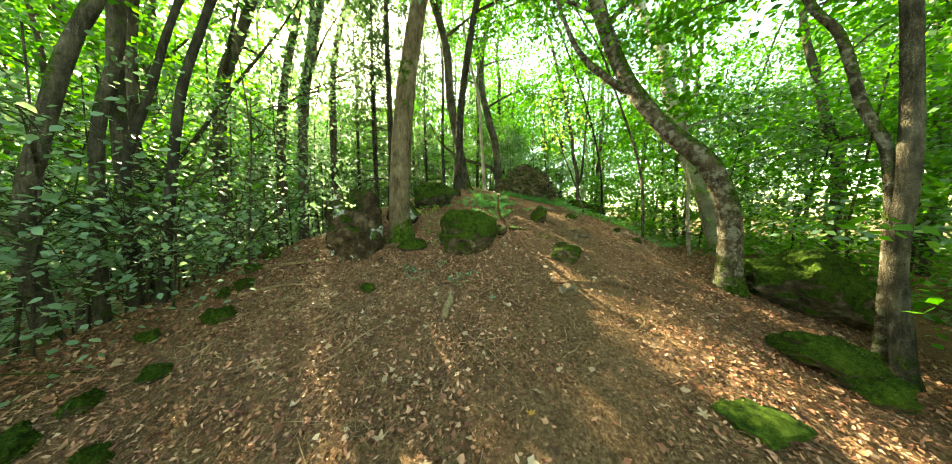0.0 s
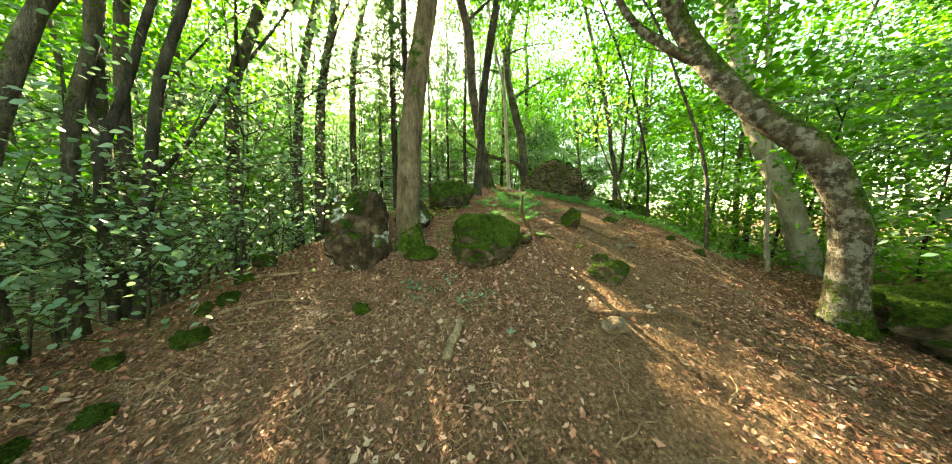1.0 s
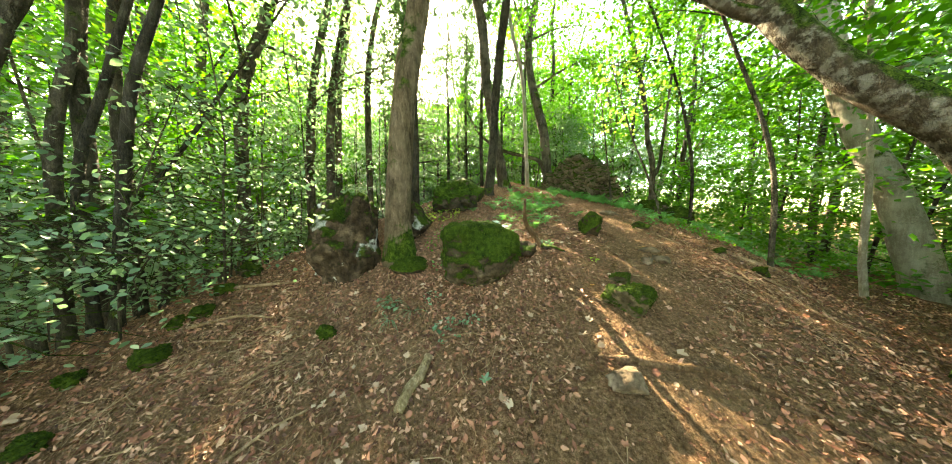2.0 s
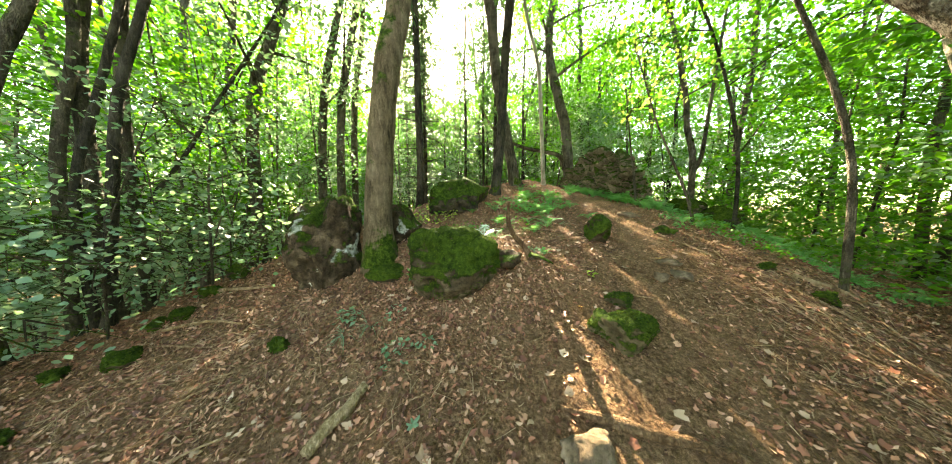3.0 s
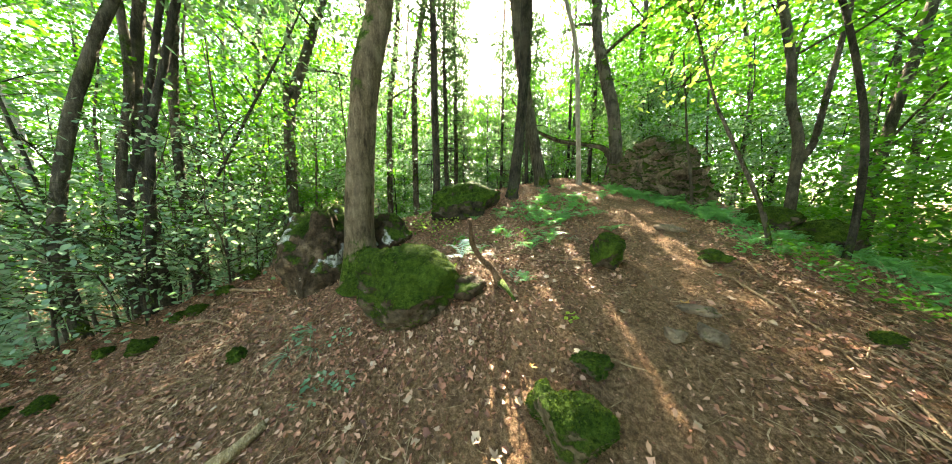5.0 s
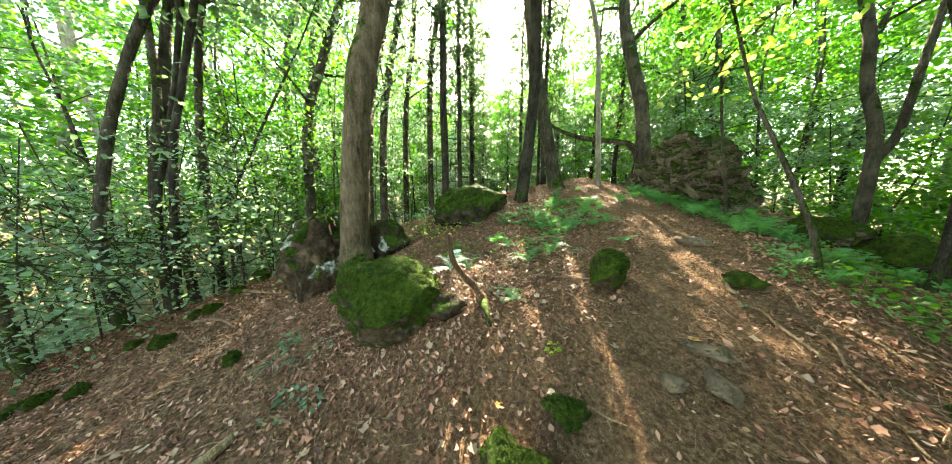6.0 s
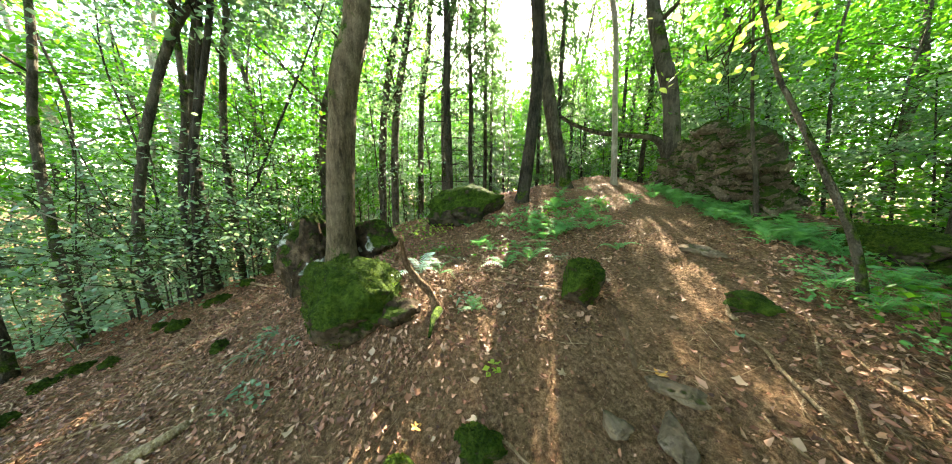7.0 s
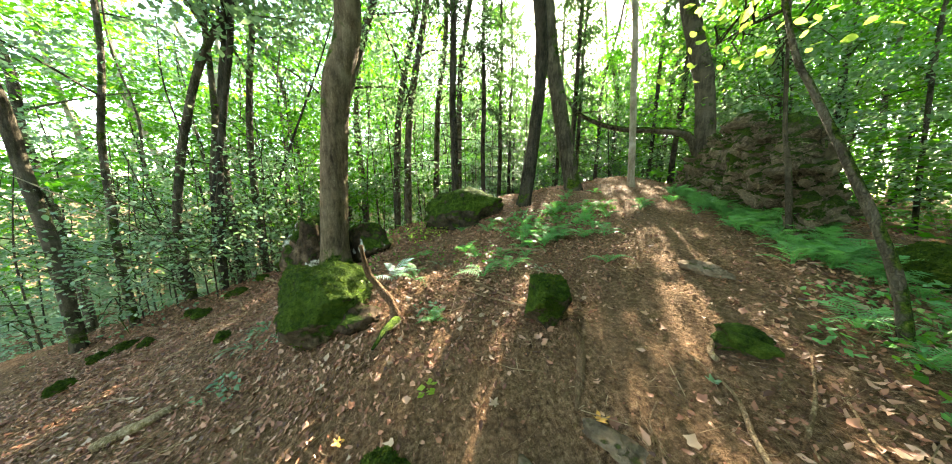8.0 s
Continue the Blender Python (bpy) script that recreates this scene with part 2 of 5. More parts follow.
def tube(line, radii, sides=8, rough=0.08, flare=0.0, seed=0):
    """Vertices and faces of an uneven tapered tube along a line."""
    line = np.asarray(line, float)
    n = len(line)
    radii = np.interp(np.linspace(0, 1, n), np.linspace(0, 1, len(radii)), radii)
    ways = np.gradient(line, axis=0)
    side = np.array((1.0, 0.13, 0.07))
    verts = []
    for i in range(n):
        w = ways[i] / (np.linalg.norm(ways[i]) + 1e-9)
        u = side - w * (side @ w)
        u /= np.linalg.norm(u)
        v = np.cross(w, u)
        side = u
        for k in range(sides):
            a = 2 * math.pi * k / sides
            r = radii[i]
            q = line[i] + r * (math.cos(a) * u + math.sin(a) * v)
            r *= 1 + rough * 2.2 * noise.noise(Vector(q * (1.2 / max(radii[0], 0.04) * 0.25)) + Vector((seed * 7.1, 0, 0)))
            if flare:
                up = line[i][2] - line[0][2]
                r *= 1 + flare * math.exp(-max(up, 0) / (radii[0] * 1.6)) * (0.75 + 0.5 * math.sin(a * 4 + seed) + 0.3 * math.sin(a * 7 + seed * 2))
            verts.append(line[i] + r * (math.cos(a) * u + math.sin(a) * v))
    faces = [(i * sides + k, i * sides + (k + 1) % sides, (i + 1) * sides + (k + 1) % sides, (i + 1) * sides + k) for i in range(n - 1) for k in range(sides)]
    faces.append(tuple(range(sides))[::-1])
    faces.append(tuple((n - 1) * sides + k for k in range(sides)))
    return verts, faces


def leaves_at(centres, normals, rng, size, droop=0.25, wide=0.36, round_edge=False):
    """Separate folded leaves, (n, 6 points): stalk end, two sides, tip."""
    n = len(centres)
    a = rng.uniform(0, 2 * math.pi, n)
    ref = np.stack([np.cos(a), np.sin(a), np.zeros(n)], -1)
    nrm = normals / np.linalg.norm(normals, axis=-1, keepdims=True)
    along = ref - nrm * (ref * nrm).sum(-1, keepdims=True)
    along /= np.linalg.norm(along, axis=-1, keepdims=True)
    across = np.cross(nrm, along)
    s = (size * rng.uniform(0.65, 1.3, n))[:, None]
    d = np.array((0, 0, -1.0))
    base = centres - along * s * 0.5
    tip = centres + along * s * 0.5 + d * s * droop
    left = centres + across * s * wide - nrm * s * 0.06 - along * s * 0.06
    right = centres - across * s * wide - nrm * s * 0.06 - along * s * 0.06
    if round_edge:
        fore = along * s * 0.24 + d * s * droop * 0.35
        sides = [centres + k * across * s * wide * f + m - nrm * s * 0.05 for k, f, m in ((-1, 0.72, -along * s * 0.3), (-1, 0.95, 0), (-1, 0.66, fore), (1, 0.66, fore), (1, 0.95, 0), (1, 0.72, -along * s * 0.3))]
        return np.stack([base, *sides[:3], tip, *sides[3:]], 1)
    return np.stack([base, right, tip, left], 1)


def spray_points(tips, per, reach, flat, rng):
    """Points of flat sprays of leaves round twig ends."""
    tips = np.repeat(np.asarray(tips, float), per, axis=0)
    n = len(tips)
    a, r = rng.uniform(0, 2 * math.pi, n), reach * np.sqrt(rng.uniform(0, 1, n))
    off = np.stack([r * np.cos(a), r * np.sin(a), rng.normal(0, flat, n) - 0.18 * r], -1)
    return tips + off


def crown_mesh(name, tips, per, reach, size, seed, tilt=0.75, flat=0.07, round_edge=False):
    rng = np.random.default_rng(seed)
    c = spray_points(tips, per, reach, flat, rng)
    nrm = np.stack([rng.normal(0, tilt, len(c)), rng.normal(0, tilt, len(c)), np.ones(len(c))], -1)
    if round_edge:
        return joined_mesh(name, 8, [tuple(range(8))], leaves_at(c, nrm, rng, size, round_edge=True))
    return joined_mesh(name, 4, [(0, 1, 2, 3)], leaves_at(c, nrm, rng, size))


# ---- the ground ----
C = (0.8507, -0.084, 0.3287, -0.029, -0.0126, 0.0025, -0.0056, -0.0008, 0.0003, -0.0024)


def crest(y):
    return np.clip(-4.3 + 0.28 * (y - 2.5), -4.9, -2.3)


def fall(d, deep, over):
    return deep * (1 - np.exp(-np.maximum(d, 0) / over))


def ground(x, y):
    """The height of the hill: a spur that climbs ahead and drops on both sides."""
    x, y = np.asarray(x, float), np.asarray(y, float)
    left, right = crest(y), 3.6
    u, v = np.clip(x, left, right), np.clip(y, -1.5, 11.5) - 4
    z = C[0] + C[1] * u + C[2] * v + C[3] * u * v + C[4] * u * u + C[5] * v * v + C[6] * u**3 + C[7] * u * u * v + C[8] * u * v * v + C[9] * v**3
    z = z + 0.25 * np.exp(-((x - 2.5) ** 2 / 1.6 + (y - 7.4) ** 2 / 5))
    z = z + 0.26 * np.exp(-((x + 1.25) ** 2 / 1.7 + (y - 4.95) ** 2 / 0.4))
    z = z + 0.22 * np.exp(-((x - 1.5) ** 2 / 0.9 + (y - 9.7) ** 2 / 0.8))
    z = z + 0.13 * np.exp(-((x + 0.45) ** 2 / 0.3 + (y - 4.85) ** 2 / 0.16))
    return z - fall(left - x, 5, 9) - fall(x - right, 1.2, 5) - fall(y - 11.5, 0.6, 6) - fall(-1.5 - y, 1.0, 4)


def spread(a, b, step, far):
    mid = np.arange(a, b + step / 2, step)
    out = np.cumsum(step * 1.25 ** np.arange(1, 60))
    out = out[out < far]
    return np.concatenate([a - out[::-1], mid, b + out])


gx, gy = spread(-6.0, 5.0, 0.05, 600), spread(-0.6, 12.0, 0.05, 600)
GX, GY = np.meshgrid(gx, gy)
GZ = ground(GX, GY)
for j in range(len(gy)):
    for i in range(len(gx)):
        q = Vector((gx[i], gy[j], 0))
        GZ[j, i] += 0.05 * noise.noise(q * 0.9) + 0.035 * noise.noise(q * 2.7) + 0.02 * noise.noise(q * 6.5) + 0.012 * noise.noise(q * 15.0)
W = len(gx)
faces = [(j * W + i, j * W + i + 1, (j + 1) * W + i + 1, (j + 1) * W + i) for j in range(len(gy) - 1) for i in range(W - 1)]
me = mesh_of("ground", np.stack([GX, GY, GZ], -1).reshape(-1, 3), faces)
tagged(part("ground", me, SOIL), "brown earth of a wooded hillside strewn with dead leaves", "ground", "", "structure")


def surf(x, y):
    """The height of the built ground, between its grid lines."""
    x, y = np.asarray(x, float), np.asarray(y, float)
    i = np.clip(np.searchsorted(gx, x) - 1, 0, len(gx) - 2)
    j = np.clip(np.searchsorted(gy, y) - 1, 0, len(gy) - 2)
    u, v = (x - gx[i]) / (gx[i + 1] - gx[i]), (y - gy[j]) / (gy[j + 1] - gy[j])
    return (GZ[j, i] * (1 - u) + GZ[j, i + 1] * u) * (1 - v) + (GZ[j + 1, i] * (1 - u) + GZ[j + 1, i + 1] * u) * v


def gz(x, y):
    return float(surf(x, y))


# ---- trees ----
def tree(name, pts, r0, r1, material, label, height=12.0, seed=1, limbs=7, low=4.0, reach=2.2, leaf=None, per=26, size=0.13, flare=0.5, crook=0.12, sides=10, sunk=0.12):
    """A tree whose trunk runs through pts and on up to its height: trunk, limbs and a crown of leaves."""
    rng = np.random.default_rng(seed)
    x, y, z = pts[0]
    t = thing(name, (x, y, z), label, "tree")
    o = np.array((x, y, z))
    pts = [np.array(p, float) - o for p in pts]
    pts[0] = pts[0] - (0, 0, sunk)
    way = pts[-1] - pts[-2]
    way = way / np.linalg.norm(way)
    while pts[-1][2] < height:
        way = way * (1, 1, 0) * 0.7 + np.array((rng.normal(0, crook), rng.normal(0, crook), 1.0)) * 0.9
        way /= np.linalg.norm(way)
        pts.append(pts[-1] + way * 1.6)
    line = smooth_line(pts, 6)
    v, f = tube(line, [r0, r0 * 0.93, *np.linspace(r0 * 0.88, r1, 8)], sides, 0.07, flare, seed)
    part("trunk", mesh_of("trunk", v, f), material, t)
    tips, fine = [], []
    zs = np.linspace(low, height * 0.96, limbs) + rng.uniform(-0.4, 0.4, limbs)
    for k, h in enumerate(zs):
        i = int(np.argmin(np.abs(line[:, 2] - h)))
        a = k * 2.4 + rng.uniform(-0.5, 0.5)
        L = reach * (1.15 - 0.5 * k / limbs) * rng.uniform(0.75, 1.2)
        d = np.array((math.cos(a), math.sin(a), 0))
        rise = rng.uniform(0.15, 0.6)
        b = [line[i], line[i] + d * L * 0.35 + (0, 0, L * rise * 0.5), line[i] + d * L * 0.7 + (0, 0, L * rise * 0.8), line[i] + d * L + (0, 0, L * rise * 0.85)]
        bl = smooth_line(b, 2)
        r = max(0.012, min(0.3 * r0, 0.055) * (1.1 - 0.6 * k / limbs))
        v, f = tube(bl, [r, r * 0.6, r * 0.25], 4, 0.1)
        part("limb", mesh_of("limb", v, f), material, t)
        for s in (0.35, 0.5, 0.65, 0.8, 0.9, 1.0):
            c = bl[int(s * (len(bl) - 1))]
            for _ in range(2):
                tips.append(c + rng.normal(0, 0.32, 3) * (1, 1, 0.6) * (0.6 + L * 0.3))
                fine.append((c, tips[-1]))
    a, b = np.array([q[0] for q in fine]), np.array([q[1] for q in fine])
    b = b + (b - a) * 0.45
    mid = (a + b) / 2 + rng.normal(0, 0.07, a.shape)
    w1, w2 = np.array((0.008, 0.004, 0)), np.array((-0.003, 0.007, 0.004))
    if name in ("tree", "sapling", "leaning_tree", "leaning_sapling"):
        rods = [np.stack([p - w * k, p + w * k, q + w * m, q - w * m], 1) for p, q, k, m in ((a, mid, 1, 0.7), (mid, b, 0.7, 0.25)) for w in (w1, w2)]
        part("twigwork", joined_mesh("twigwork", 4, [(0, 1, 2, 3)], np.concatenate(rods)), material, t, "fine dark twigs")["kind"] = "stuff"
    if leaf and per:
        part("crown", crown_mesh("crown", tips, per, 0.55, size, seed, round_edge=name.endswith("sapling")), leaf, t)
    return t


def spruce(name, x, y, height, r0, seed, label, bare=3.5, wide=1.4):
    """A conifer: a straight trunk, rings of thin drooping branches, bare and dead below, needled above."""
    rng = np.random.default_rng(seed)
    t = thing(name, (x, y, gz(x, y)), label, "tree")
    line = np.array([(0.04 * math.sin(k * 1.3 + seed), 0.04 * math.cos(k * 1.7 + seed), z) for k, z in enumerate(np.linspace(-0.15, height, 14))])
    v, f = tube(line, [r0, r0 * 0.85, r0 * 0.5, 0.015], 8, 0.06, 0.35, seed)
    part("trunk", mesh_of("trunk", v, f), BARK_DARK, t)
    verts, faces, tips = [], [], []
    z = 1.0
    while z < height * 0.97:
        for k in range(4):
            a, L = rng.uniform(0, 6.28), wide * (1.1 - 0.75 * z / height) * rng.uniform(0.45, 1.1)
            d = np.array((math.cos(a), math.sin(a), 0))
            c = [(0, 0, z), d * L * 0.5 + (0, 0, z + 0.02 * L), d * L + (0, 0, z - 0.22 * L)]
            bv, bf = tube(c, [0.012, 0.007, 0.003], 3, 0.0)
            n = len(verts)
            verts += bv
            faces += [tuple(i + n for i in q) for q in bf]
            if z > bare:
                tips += [d * L * q + (0, 0, z - 0.1 * L * q) for q in (0.35, 0.6, 0.85, 1.0)]
        z += rng.uniform(0.25, 0.45)
    part("branchwork", mesh_of("branchwork", verts, faces), BARK_DARK, t, "thin dead side branches")["kind"] = "stuff"
    c = spray_points(tips, 6, 0.2, 0.05, rng)
    nrm = np.stack([rng.normal(0, 0.6, len(c)), rng.normal(0, 0.6, len(c)), np.ones(len(c))], -1)
    part("foliage", joined_mesh("foliage", 4, [(0, 1, 2, 3)], leaves_at(c, nrm, rng, 0.2, 0.5, 0.12)), NEEDLE, t, "dark drooping needles")
    return t


def on(x, y, *more):
    return [(x, y, gz(x, y)), *more]


tree("tree", on(-2.3, 4.37, (-2.34, 4.38, 1.8), (-2.32, 4.45, 3.0), (-2.27, 4.58, 4.1), (-2.2, 4.8, 5.2)), 0.215, 0.09, BARK_MAIN, "tall brown-barked tree with a mossy foot beside a rock", 13, 3, 9, 5.5, 2.6, GREEN, 34, size=0.11, flare=0.45, sides=16)
leaner = tree("leaning_tree", [(3.74, 5.0, gz(3.74, 5.0)), (3.7, 5.0, 1.2), (3.58, 4.96, 1.9), (3.3, 5.02, 2.62), (2.72, 5.2, 3.3), (2.22, 5.5, 4.25), (1.9, 5.8, 5.3)], 0.185, 0.12, BARK_MOSSY, "leaning tree with mossy dark upper bark and pale peeling lower bark", 9, 5, 6, 5.5, 2.4, GREEN, 30, size=0.11, flare=0.5, sides=14)
v, f = tube(smooth_line([(-1.5, 0.48, 3.85), (-2.0, 0.5, 4.2), (-2.6, 0.55, 4.9), (-3.1, 0.6, 6.2)], 5), (0.08, 0.065, 0.03), 8, 0.1)
part("limb", mesh_of("limb", v, f), BARK_MOSSY, leaner, "forking upper limb")
tree("tree", on(5.97, 8.27, (5.65, 8.52, 2.0), (5.19, 8.89, 3.73), (4.79, 9.21, 5.92)), 0.24, 0.1, BARK_PALE, "pale leaning tree trunk", 12, 6, 7, 4.5, 2.6, GREEN, 30)
tree("sapling", on(4.4, 7.1, (4.34, 7.16, 1.31), (4.31, 7.17, 2.32), (4.24, 7.21, 3.45)), 0.045, 0.02, BARK_PALE, "thin pale sapling beside a leaning tree", 6, 7, 6, 2.8, 1.2, GREEN, 16, flare=0.2, sides=8)
tree("sapling", on(2.5, 8.1, (2.53, 8.15, 2.05), (2.5, 8.2, 2.95), (2.36, 8.25, 3.85), (2.08, 8.3, 5.0)), 0.036, 0.016, BARK_DARK, "slender dark young tree with a crooked stem", 8, 8, 8, 2.9, 1.6, GREEN, 36, size=0.085, flare=0.4, sides=8)
tree("sapling", on(2.9, 6.3, (2.85, 6.33, 2.31), (2.7, 6.4, 3.22), (2.42, 6.55, 4.27)), 0.035, 0.015, BARK, "slender young tree with a bent stem", 7.5, 9, 7, 3.0, 1.5, GREEN, 34, size=0.085, flare=0.4, sides=8)
forked = tree("tree", on(2.5, 11.33, (2.48, 11.33, 3.38), (2.3, 11.35, 4.3), (2.2, 11.36, 5.2)), 0.09, 0.04, BARK, "grey woodland tree forked above head height", 12, 10, 8, 3.5, 2.6, GREEN, 30, size=0.12)
v, f = tube(smooth_line([(-0.02, 0, 1.45), (0.15, 0, 1.9), (0.2, 0, 2.6), (0.3, 0.1, 4.0), (0.5, 0.2, 7.0)], 5), (0.065, 0.055, 0.045, 0.025), 8, 0.08)
part("limb", mesh_of("limb", v, f), BARK, forked, "second stem of the fork")
tree("leaning_sapling", on(1.9, 7.63, (1.78, 7.63, 2.15), (1.56, 7.62, 2.75), (1.35, 7.61, 3.28), (1.2, 7.61, 3.7)), 0.03, 0.012, BARK, "thin leaning sapling at the edge of the ferns", 3.3, 11, 4, 2.3, 0.7, YELLOW, 8, size=0.075, flare=0.3, sides=8)
tree("sapling", on(1.09, 9.05, (0.98, 8.98, 2.9), (0.9, 8.95, 3.4)), 0.03, 0.012, BARK, "thin bare crooked sapling before the rock outcrop", 2.2, 12, 3, 1.2, 0.4, None, 0, flare=0.2, sides=7)
tree("tree", on(-2.14, 7.83, (-2.05, 7.97, 3.78), (-2.0, 8.03, 5.18)), 0.13, 0.05, BARK_DARK, "dark leaning tree beside a mossy rock", 12, 13, 8, 5.0, 2.2, GREEN, 34, size=0.11)
tree("tree", on(-2.02, 9.1, (-2.27, 8.86, 4.17), (-2.52, 8.63, 5.91)), 0.17, 0.06, BARK, "dark tree leaning across its neighbour", 13, 14, 8, 5.0, 2.4, GREEN, 34, size=0.11)
tree("tree", on(-1.51, 10.29, (-1.63, 10.22, 4.78), (-1.75, 10.14, 6.55)), 0.07, 0.035, BARK_PALE, "slim pale tree at the head of the path", 10, 15, 7, 5, 1.8, GREEN, 28, size=0.11)
elbow = tree("tree", on(-1.0, 12.2, (-1.2, 12.1, 4.9), (-1.5, 12.0, 6.2)), 0.2, 0.08, BARK, "grey tree with a long arching low limb behind the outcrop", 12, 16, 9, 4, 2.6, GREEN, 34, size=0.11)
v, f = tube(smooth_line([(-0.12, 0, 0.7), (-0.35, -0.3, 1.35), (-0.9, -0.6, 1.55), (-1.7, -1.1, 1.75), (-2.5, -1.6, 2.3), (-3.0, -1.9, 3.2)], 5), (0.11, 0.09, 0.075, 0.05, 0.03), 8, 0.1)
part("limb", mesh_of("limb", v, f), BARK, elbow, "long arching low limb")
spruce("spruce", -4.0, 6.98, 13, 0.1, 17, "thin dark conifer with dead side branches", 4.5, 1.5)
tree("tree", on(-6.43, 6.12, (-6.4, 6.3, 4.84), (-6.24, 6.93, 8.39)), 0.12, 0.05, BARK, "slim grey woodland tree", 13, 18, 7, 5, 2.0, HAZY, 26, size=0.11)
tree("tree", on(-6.85, 5.8, (-6.84, 6.02, 4.9), (-6.73, 6.69, 8.25)), 0.12, 0.05, BARK, "slim grey woodland tree", 13, 19, 7, 5, 2.0, HAZY, 26, size=0.11)
tree("tree", on(-6.52, 4.2, (-6.5, 4.29, 4.08), (-6.42, 4.73, 5.9)), 0.13, 0.05, BARK, "dark woodland tree below the crest", 12, 20, 7, 4.5, 2.2, HAZY, 26, size=0.11)
bent_tree = tree("tree", on(-4.65, 1.5, (-4.66, 1.45, 1.55), (-4.63, 1.55, 2.35), (-4.59, 1.83, 3.65)), 0.075, 0.035, BARK, "grey-brown tree with a bent foot", 12, 21, 7, 4.5, 2.2, HAZY, 26, size=0.11)
tree("tree", on(-4.9, 1.9, (-4.87, 1.96, 2.14), (-4.85, 2.04, 2.97), (-4.8, 2.23, 4.13)), 0.06, 0.03, BARK, "slim grey-brown tree on the slope", 12, 22, 7, 4.8, 2.0, HAZY, 26, size=0.11)
tree("tree", on(-4.36, 2.12, (-4.31, 2.28, 2.16), (-4.26, 2.42, 3.32), (-4.18, 2.65, 4.31)), 0.055, 0.03, BARK_DARK, "dark slim tree on the crest", 11, 23, 7, 4.8, 1.8, HAZY, 26, size=0.11)
tree("tree", on(-4.6, 2.05, (-4.6, 2.06, 2.2), (-4.53, 2.29, 3.29), (-4.47, 2.5, 4.26)), 0.045, 0.025, BARK_DARK, "dark slim tree on the crest", 11, 24, 7, 4.8, 1.8, HAZY, 26, size=0.11)
tree("tree", on(-4.95, 2.2, (-4.93, 2.2, 3.29), (-5.01, 2.36, 4.92), (-5.06, 2.52, 6.0)), 0.075, 0.035, BARK, "slim grey tree on the crest", 12, 25, 7, 5, 1.8, HAZY, 26, size=0.11)
crest_tree = tree("tree", on(-5.37, 2.5, (-5.37, 2.52, 3.39), (-5.41, 2.68, 5.19), (-5.45, 2.81, 6.34)), 0.07, 0.03, BARK, "slim grey tree on the crest", 12, 26, 7, 5, 1.8, HAZY, 26, size=0.11)
tree("tree", on(-4.3, 0.2, (-4.45, 0.1, 1.6), (-4.5, 0.0, 2.8)), 0.09, 0.045, BARK, "grey tree leaning outward on the slope", 11, 27, 7, 4.5, 2.2, HAZY, 26, size=0.11)
tree("tree", on(-4.5, 0.75, (-4.75, 0.6, 1.6), (-5.0, 0.5, 2.6), (-5.1, 0.5, 3.6)), 0.06, 0.03, BARK, "bent grey tree on the slope", 11, 28, 7, 4.5, 2.0, HAZY, 26, size=0.11)
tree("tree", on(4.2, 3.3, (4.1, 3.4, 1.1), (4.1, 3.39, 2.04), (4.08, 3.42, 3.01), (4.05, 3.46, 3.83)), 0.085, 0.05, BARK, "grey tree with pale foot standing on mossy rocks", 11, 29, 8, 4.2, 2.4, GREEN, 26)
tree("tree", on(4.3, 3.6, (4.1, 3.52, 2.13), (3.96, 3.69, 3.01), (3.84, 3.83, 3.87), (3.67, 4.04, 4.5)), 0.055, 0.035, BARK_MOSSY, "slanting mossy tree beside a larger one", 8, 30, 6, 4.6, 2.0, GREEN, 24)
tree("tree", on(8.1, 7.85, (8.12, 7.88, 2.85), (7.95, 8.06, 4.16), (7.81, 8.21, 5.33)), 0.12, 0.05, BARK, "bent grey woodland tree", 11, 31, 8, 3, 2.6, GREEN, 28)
tree("tree", on(-7.2, 8.3, (-7.16, 8.35, 6.37), (-6.96, 8.55, 8.6)), 0.12, 0.05, BARK, "slim grey woodland tree", 14, 32, 7, 6, 2.0, HAZY, 26, size=0.11)
tree("tree", on(-8.0, 7.55, (-7.9, 7.68, 5.52), (-7.65, 7.98, 8.35)), 0.12, 0.05, BARK, "slim grey woodland tree", 14, 33, 7, 6, 2.0, HAZY, 26, size=0.11)

def dead_limb(t, pts, radii, material, label):
    o = np.array(t.location)
    v, f = tube(smooth_line([np.array(p) - o for p in pts], 5), radii, 6, 0.1)
    part("limb", mesh_of("limb", v, f), material, t, label)


dead_limb(crest_tree, [(-5.37, 2.52, 2.0), (-5.2, 2.95, 2.75), (-4.97, 3.45, 3.88), (-4.62, 4.1, 5.3), (-4.4, 4.5, 6.3)], (0.035, 0.03, 0.02, 0.008), BARK_DARK, "long bare slanting limb")
dead_limb(bent_tree, [(-4.66, 1.47, 1.4), (-4.5, 1.0, 2.0), (-4.3, 0.69, 2.35), (-3.93, 0.22, 2.9)], (0.02, 0.016, 0.008), BARK_PALE, "pale dead slanting limb")
for n, (x, y) in enumerate(((-5.0, 17.4),)):
    tree("woodland_tree", on(x, y, (x + 0.2, y + 0.1, gz(x, y) + 3), (x + 0.1, y + 0.3, gz(x, y) + 6)), 0.1, 0.04, BARK_DARK, "tall thinly leaved woodland tree", 14, 330 + n, 10, 3.5, 2.8, GREEN, 9, size=0.16)["group"] = "trees of the wood"
